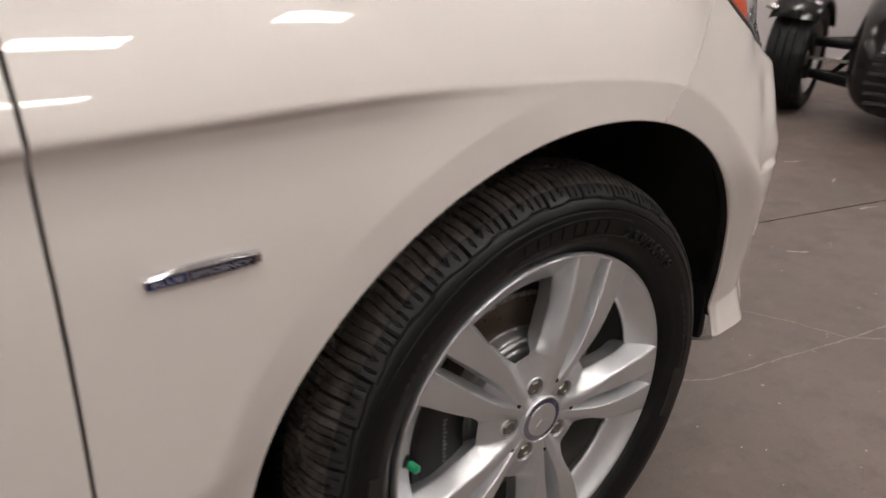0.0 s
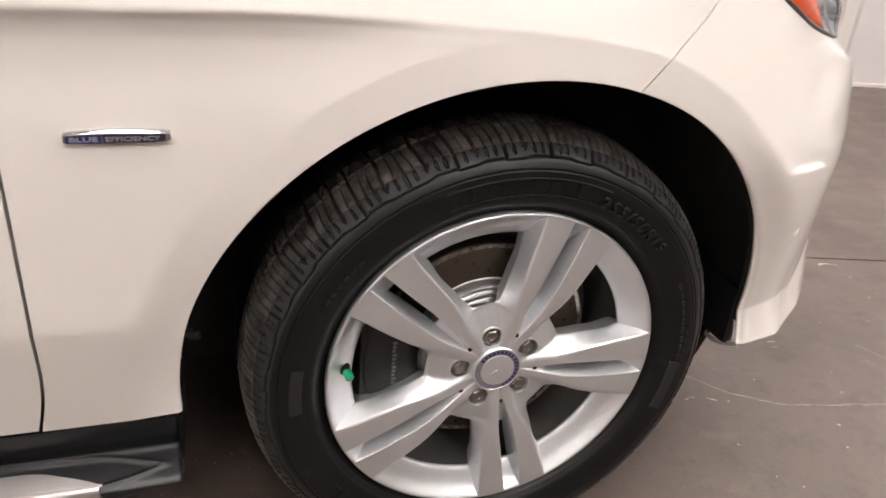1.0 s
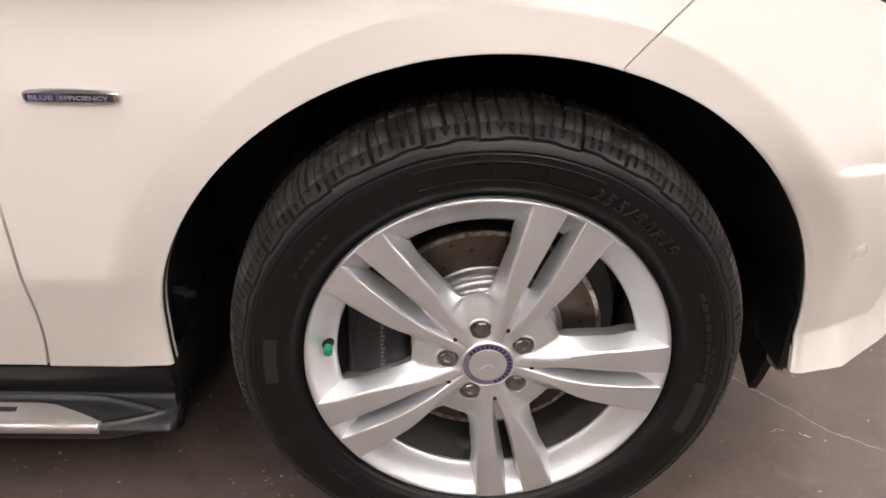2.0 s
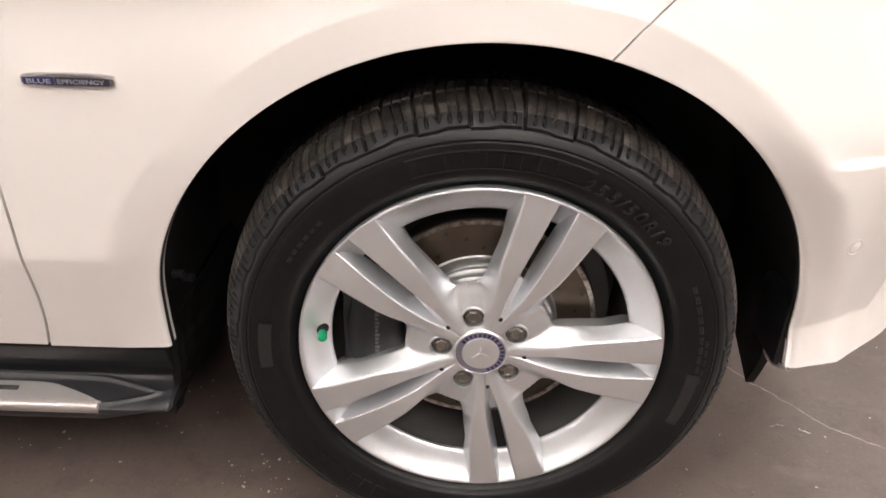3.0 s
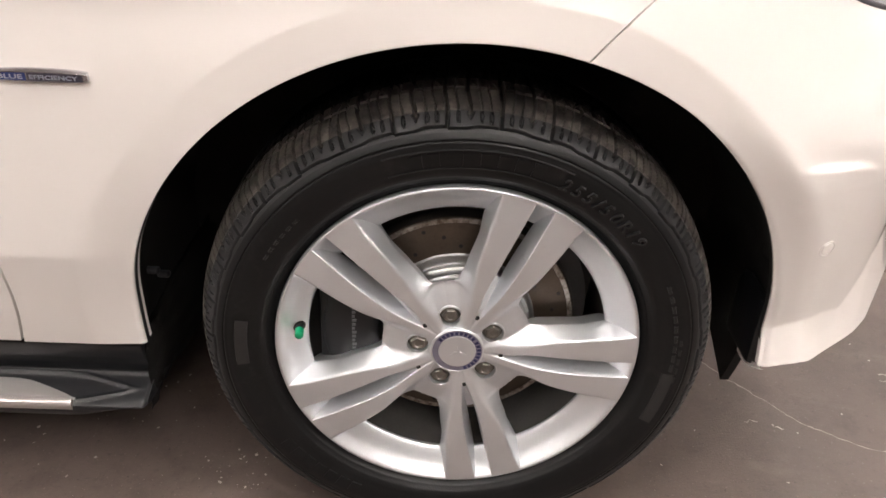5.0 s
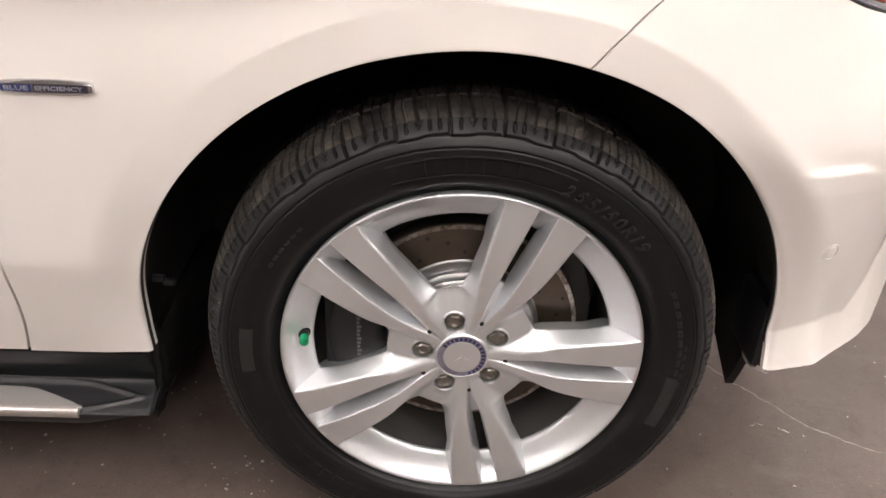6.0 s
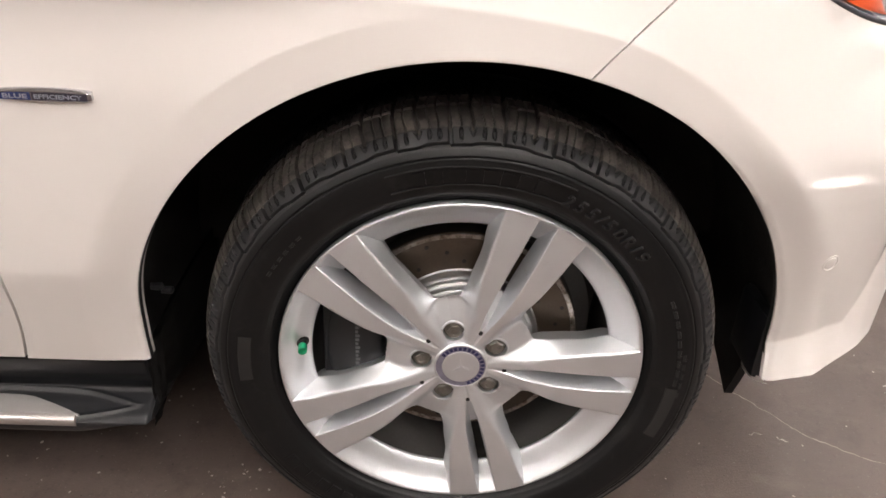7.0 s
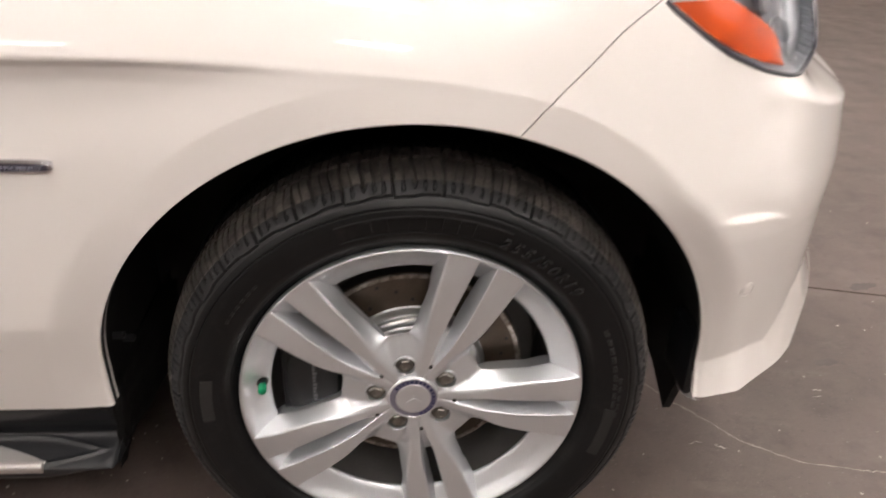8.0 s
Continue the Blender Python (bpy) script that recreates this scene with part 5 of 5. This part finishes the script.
rows = [[bm.verts.new((x, 2 * CY - float(glide(z, SIDE)) - TURN_B * (1 - math.sqrt(max(0, 1 - max(0, (x - TURN0) / TURN_A) ** 2))), z)) for z in zz] for x in xx]
for p, q in zip(rows, rows[1:]):
    for j in range(len(zz) - 1):
        bm.faces.new((p[j], p[j + 1], q[j + 1], q[j]))
part("far_side", bm, WHITE, car, "white painted far side of the body", sharp=60)
# Unseen boxes, set low to keep light from under the car.
bm = box_bm(bmesh.new(), -3.6, -0.48, 0.13, 1.68, 0.15, 0.30, 0.02)
box_bm(bm, 0.50, 0.70, 0.42, 1.4, 0.26, 0.34, 0.02)
box_bm(bm, -0.55, 0.60, 0.43, 1.38, 0.13, 0.90, 0.02)
part("underbody", bm, DARK, car, "dark unseen boxes under the body that block light")
bm = bmesh.new()  # cabin
rows = []
for x, z, w in ((-0.75, 1.06, 0.80), (-1.45, 1.66, 0.62), (-1.9, 1.72, 0.62), (-3.0, 1.68, 0.60), (-3.65, 1.05, 0.74)):
    rows.append([bm.verts.new((x, CY + s * w, z)) for s in np.linspace(-1, 1, 9)])
for p, q in zip(rows, rows[1:]):
    for j in range(8):
        bm.faces.new((p[j], p[j + 1], q[j + 1], q[j]))
part("roof", bm, WHITE, car, "white roof and dark windscreen", sharp=30)
for s in (-1, 1):
    bm = bmesh.new()
    f = [bm.verts.new((x, CY + s * w, z)) for x, z, w in ((-0.75, 1.05, 0.80), (-1.45, 1.655, 0.62), (-1.9, 1.715, 0.62), (-3.0, 1.675, 0.60), (-3.65, 1.045, 0.74), (-2.0, 1.04, 0.86))]
    for i in range(1, 5):
        bm.faces.new((f[5], f[i - 1], f[i]))
    part("side_glass", bm, BLACK, car, "dark tinted side window", smooth=False)
for x, y, turn in ((-2.915, 0.0, 0), (0.0, 2 * CY, 180), (-2.915, 2 * CY, 180)):
    m = pose(x, y, 0, 0, 0, turn)
    child("tyre", tyre.data, car, m=m)
    other = child("rim", rim.data, car, m=m)
    for a in SPOKES:
        child("spoke", sp, other, m=m @ pose(0, 0, ZC) @ pose(0, 0, 0, 0, -a, 0))

# ---- three-wheeled roadster beside the far wall ----
TX, TY, TT = 3.50, 1.62, -74.0
tr = thing("three_wheeler", TX, TY, 0, "black three-wheeled roadster with exposed front suspension arms", "motorcycle", turn=TT)
TM = pose(TX, TY, 0, 0, 0, TT)


def tpart(name, bm, mat, label="", sharp=35, parent=None):
    bmesh.ops.transform(bm, matrix=TM, verts=bm.verts)
    return part(name, bm, mat, parent or tr, label, sharp=sharp)


def roadster_wheel(x):
    """Wheel of the roadster, axle along its own x."""
    prof = [(0.19, -0.085), (0.205, -0.098), (0.235, -0.104), (0.262, -0.098), (0.276, -0.082), (0.2815, -0.05), (0.2825, -0.047), (0.2785, -0.044), (0.2785, -0.038), (0.2835, -0.035), (0.284, -0.004), (0.280, -0.001)]
    prof = prof + [(r, -y) for r, y in prof[::-1]]
    n_ = 120
    A = np.linspace(0, 2 * math.pi, n_, endpoint=False)
    verts, faces = [], []
    for i, a in enumerate(A):
        for r, y in prof:
            cut = 0.005 if (r > 0.27 and abs(y) > 0.006 and (i + int(abs(y) * 140)) % 5 == 0) else 0.0
            verts.append((x + y, (r - cut) * math.cos(a), 0.282 + (r - cut) * math.sin(a)))
    bm_ = bmesh.new()
    bm_.from_mesh(mesh_of("t", verts, grid_faces(n_, len(prof), wrap_n=True), RUBBER))
    bmesh.ops.recalc_face_normals(bm_, faces=bm_.faces)
    return bm_


def turned_x(profile, x, y, z, n_=40):
    bm_ = bmesh.new()
    rows_ = [[bm_.verts.new((x + d, y + r * math.cos(a), z + r * math.sin(a))) for r, d in profile] for a in np.linspace(0, 2 * math.pi, n_, endpoint=False)]
    for i in range(n_):
        for j in range(len(profile) - 1):
            bm_.faces.new((rows_[i][j], rows_[i][j + 1], rows_[(i + 1) % n_][j + 1], rows_[(i + 1) % n_][j]))
    bmesh.ops.recalc_face_normals(bm_, faces=bm_.faces)
    return bm_


for wx in (0.0, 1.30):
    t_ = tpart("tyre", roadster_wheel(wx), RUBBER, "black treaded front tyre", 30)
    sgn = 1 if wx == 0 else -1
    tpart("rim", turned_x([(0.192, sgn * 0.085), (0.184, sgn * 0.09), (0.176, sgn * 0.05), (0.165, sgn * 0.0), (0.06, sgn * 0.02), (0.0, sgn * 0.02)], wx, 0, 0.282), ALU, "silver alloy rim", 35, t_)
    tpart("brake_disc", turned_x([(0.125, sgn * 0.055), (0.06, sgn * 0.055), (0.05, sgn * 0.075), (0.0, sgn * 0.08)], wx, 0, 0.282), STEEL, "steel brake disc", 35, t_)
for sgn, ox in ((1, 0.0), (-1, 1.30)):
    X_ = lambda v_: ox + sgn * v_  # noqa: E731
    for z0, z1, ya in ((0.20, 0.19, -0.13), (0.20, 0.19, 0.13), (0.37, 0.40, -0.09), (0.37, 0.40, 0.10)):
        tpart("suspension_arm", tube_bm(bmesh.new(), [(X_(0.09), 0.0, z0), (X_(0.30), ya * 0.7, (z0 + z1) / 2), (X_(0.40), ya, z1)], [0.024, 0.028, 0.030], 10), ARM, "black tubular suspension arm")
    tpart("tie_rod", tube_bm(bmesh.new(), [(X_(0.08), -0.10, 0.30), (X_(0.38), -0.10, 0.30)], 0.009, 8), STEEL, "steel tie rod")
    tpart("shock_absorber", tube_bm(bmesh.new(), [(X_(0.20), 0.0, 0.21), (X_(0.26), 0, 0.28), (X_(0.262), 0, 0.281), (X_(0.40), 0, 0.50), (X_(0.41), 0, 0.51)], [0.014, 0.014, 0.032, 0.032, 0.018], 14), ARM, "black coil shock absorber")
    tpart("upright", box_bm(bmesh.new(), min(X_(0.04), X_(0.09)), max(X_(0.04), X_(0.09)), -0.035, 0.035, 0.17, 0.41, 0.012), ARM, "black wheel upright")
    bm = bmesh.new()
    rows = []
    for a in np.radians(np.linspace(25, 137, 28)):
        rows.append([bm.verts.new((ox + x_, r_ * math.cos(a), 0.282 + r_ * math.sin(a))) for x_, r_ in ((-0.12, 0.295), (-0.118, 0.312), (-0.09, 0.325), (0.0, 0.335), (0.09, 0.325), (0.118, 0.312), (0.12, 0.295))])
    for p, q in zip(rows, rows[1:]):
        for j in range(6):
            bm.faces.new((p[j], p[j + 1], q[j + 1], q[j]))
    bmesh.ops.solidify(bm, geom=bm.faces[:], thickness=0.006)
    bmesh.ops.recalc_face_normals(bm, faces=bm.faces)
    fm = tpart("mudguard", bm, BLACK, "glossy black front mudguard", 40)
    tpart("marker_lamp", tube_bm(bmesh.new(), [(ox - 0.150, -0.20, 0.556), (ox - 0.147, -0.20, 0.556), (ox - 0.120, -0.203, 0.552), (ox - 0.085, -0.207, 0.545), (ox - 0.080, -0.207, 0.545)], [0.006, 0.012, 0.018, 0.014, 0.004], 14), CHROME, "small bright marker lamp", 40, fm)
# Body: rounded nose narrowing to the front, with slats.
bm = bmesh.new()
rows = []
for y, w, z0, z1 in ((-0.52, 0.19, 0.18, 0.40), (-0.46, 0.28, 0.12, 0.52), (-0.34, 0.325, 0.10, 0.64), (-0.10, 0.34, 0.10, 0.76), (0.30, 0.31, 0.12, 0.82), (0.90, 0.22, 0.14, 0.86), (1.5, 0.14, 0.30, 0.78)):
    row = []
    for t in np.linspace(0, 2 * math.pi, 28, endpoint=False):
        c, s_ = math.cos(t), math.sin(t)
        row.append(bm.verts.new((0.65 + w * math.copysign(abs(c) ** 0.6, c), y, (z0 + z1) / 2 + (z1 - z0) / 2 * math.copysign(abs(s_) ** 0.7, s_))))
    rows.append(row)
for p, q in zip(rows, rows[1:]):
    for j in range(28):
        bm.faces.new((p[j], p[(j + 1) % 28], q[(j + 1) % 28], q[j]))
bm.faces.new(rows[0])
bm.faces.new(rows[-1][::-1])
bmesh.ops.recalc_face_normals(bm, faces=bm.faces)
tb = tpart("body", bm, BLACK, "glossy black bodywork", 40)
for k in range(6):
    z = 0.17 + 0.045 * k
    tpart("slat", box_bm(bmesh.new(), 0.44 + 0.01 * abs(k - 2), 0.86 - 0.01 * abs(k - 2), -0.535, -0.40, z, z + 0.014, 0.003, pose(0.65, -0.45, z, -14) @ pose(-0.65, 0.45, -z)), PLASTIC, "", 40, tb)
tpart("rear_tyre", turned_x([(0.19, -0.1), (0.25, -0.115), (0.30, -0.10), (0.315, -0.04), (0.315, 0.04), (0.30, 0.10), (0.25, 0.115), (0.19, 0.1), (0.05, 0.03), (0.05, -0.03), (0.19, -0.1)], 0.65, 1.72, 0.315), RUBBER, "black rear tyre")
tpart("handlebar", tube_bm(bmesh.new(), [(0.25, 0.55, 0.98), (0.40, 0.42, 1.02), (0.65, 0.40, 0.98), (0.90, 0.42, 1.02), (1.05, 0.55, 0.98)], 0.014, 10), ARM, "black handlebar")
tpart("column", tube_bm(bmesh.new(), [(0.65, 0.30, 0.78), (0.65, 0.40, 0.985)], 0.03, 12), ARM, "black steering column")
tpart("seat", box_bm(bmesh.new(), 0.50, 0.80, 0.75, 1.45, 0.84, 0.92, 0.03), ARM, "black padded seat")

# ---- floor marks ----
def ribbon(name, pts, w, z, mat_, label, category, seed):
    rnd = random.Random(seed)
    path = []
    for (x0, y0), (x1, y1) in zip(pts, pts[1:]):
        k = max(2, int(math.hypot(x1 - x0, y1 - y0) / 0.009))
        for i in range(k):
            t = i / k
            path.append((x0 + (x1 - x0) * t + rnd.gauss(0, 0.0016), y0 + (y1 - y0) * t + rnd.gauss(0, 0.0016)))
    path.append(pts[-1])
    bm_ = bmesh.new()
    prev = None
    for i, (x, y) in enumerate(path):
        a, b = path[max(i - 1, 0)], path[min(i + 1, len(path) - 1)]
        d = Vector((b[0] - a[0], b[1] - a[1])).normalized()
        ww = w * rnd.uniform(0.2, 1.0) * (1.5 if rnd.random() < 0.12 else 1.0)
        cur = (bm_.verts.new((x - d.y * ww, y + d.x * ww, z)), bm_.verts.new((x + d.y * ww, y - d.x * ww, z)))
        if prev:
            bm_.faces.new((prev[0], cur[0], cur[1], prev[1]))
        prev = cur
    bmesh.ops.recalc_face_normals(bm_, faces=bm_.faces)
    if bm_.faces[0].normal.z < 0:
        bmesh.ops.reverse_faces(bm_, faces=bm_.faces)
    return tagged(new(name, mesh_bm(name, bm_, mat_, False)), label, category, kind="structure")


ribbon("floor_crack", [(0.48, 0.55), (0.565, 0.431), (0.592, 0.385), (0.623, 0.360), (0.6315, 0.339), (0.6555, 0.3176), (0.6745, 0.285), (0.701, 0.257), (0.732, 0.238), (0.766, 0.2116), (0.792, 0.199), (0.825, 0.187), (0.88, 0.176), (1.04, 0.145), (1.30, 0.09), (1.7, 0.03), (2.3, -0.10)], 0.0016, 0.0015, CRACK, "pale irregular hairline crack in the concrete floor", "crack", 3)
ribbon("floor_crack", [(1.16, 0.36), (1.22, 0.24), (1.268, 0.10), (1.42, -0.02), (1.9, -0.20)], 0.0013, 0.0015, CRACK, "pale irregular hairline crack in the concrete floor", "crack", 5)
for k, (x, y, length, turn, wide) in enumerate(((0.600, 0.2565, 0.030, 2, 0.0010), (0.649, 0.2435, 0.022, -28, 0.0018), (0.942, 0.416, 0.020, -4, 0.0016), (0.932, 0.396, 0.022, -4, 0.0014), (1.41, 0.747, 0.060, -10, 0.0035), (1.68, 0.480, 0.070, -40, 0.0035),
                                                (2.285, 0.545, 0.080, -15, 0.0050), (2.48, 0.79, 0.050, 20, 0.0040), (1.83, 0.450, 0.04, 30, 0.0025), (2.57, 1.03, 0.07, -30, 0.004))):
    c, sn = math.cos(radians(turn)) * length / 2, math.sin(radians(turn)) * length / 2
    ribbon("floor_scratch", [(x - c, y - sn), (x, y + 0.1 * length * (-1) ** k), (x + c, y + sn)], wide, 0.0018, FLECK, "short pale scuff in the concrete floor", "scuff", 20 + k)


def scatter(name, count, boxes, size, z, mat_, label, category, seed):
    rnd = random.Random(seed)
    bm_ = bmesh.new()
    for _ in range(count):
        x0, x1, y0, y1 = boxes[rnd.randrange(len(boxes))]
        x, y, r = rnd.uniform(x0, x1), rnd.uniform(y0, y1), size * rnd.uniform(0.3, 1.0) ** 2
        turn, flat, k = rnd.uniform(0, 6.28), rnd.uniform(0.25, 0.9), 7
        vs_ = []
        for i in range(k):
            a = 6.283 * i / k
            q = r * rnd.uniform(0.6, 1.2)
            px, py = q * math.cos(a), q * flat * math.sin(a)
            vs_.append(bm_.verts.new((x + px * math.cos(turn) - py * math.sin(turn), y + px * math.sin(turn) + py * math.cos(turn), z)))
        bm_.faces.new(vs_)
    return tagged(new(name, mesh_bm(name, bm_, mat_, False)), label, category, kind="stuff")


scatter("paint_flecks", 420, [(-0.9, 0.4, -0.35, 0.35), (-0.9, 0.0, 0.05, 0.35), (-0.9, 0.0, 0.0, 0.35), (-0.9, 0.4, -0.35, 0.35), (-0.43, -0.31, 0.05, 0.14), (0.4, 1.6, -0.3, 0.9), (0.4, 1.6, -0.3, 0.9), (0.4, 1.6, -0.3, 0.9), (1.2, 3.2, 0.2, 2.4), (1.2, 3.2, 0.2, 2.4)], 0.0041, 0.002, FLECK, "tiny pale paint flecks and grit on the floor", "grit", 11)


def stain(x, y, length, wide, turn, seed):
    """A dark rubbed stain with a ragged outline, barely above the floor."""
    rnd = random.Random(seed)
    bm_ = bmesh.new()
    m = pose(x, y, 0.0012, 0, 0, turn)
    vs_ = [bm_.verts.new(m @ Vector((length / 2 * math.cos(a) * rnd.uniform(0.75, 1.1), wide / 2 * math.sin(a) * rnd.uniform(0.6, 1.15), 0))) for a in np.linspace(0, 2 * math.pi, 28, endpoint=False)]
    bm_.faces.new(vs_)
    return tagged(new("floor_stain", mesh_bm("floor_stain", bm_, STAIN, False)), "dark rubbed stain on the concrete floor", "stain", kind="structure")


for k, (x, y, length, wide, turn) in enumerate(((2.05, 0.765, 0.17, 0.05, -40), (1.965, 0.515, 0.12, 0.035, -45), (1.66, 0.500, 0.09, 0.030, -20), (2.31, 0.640, 0.16, 0.05, -30), (2.45, 0.50, 0.2, 0.06, -40), (1.02, 0.52, 0.07, 0.03, 10), (1.30, 0.86, 0.10, 0.04, 15))):
    stain(x, y, length, wide, turn, 40 + k)
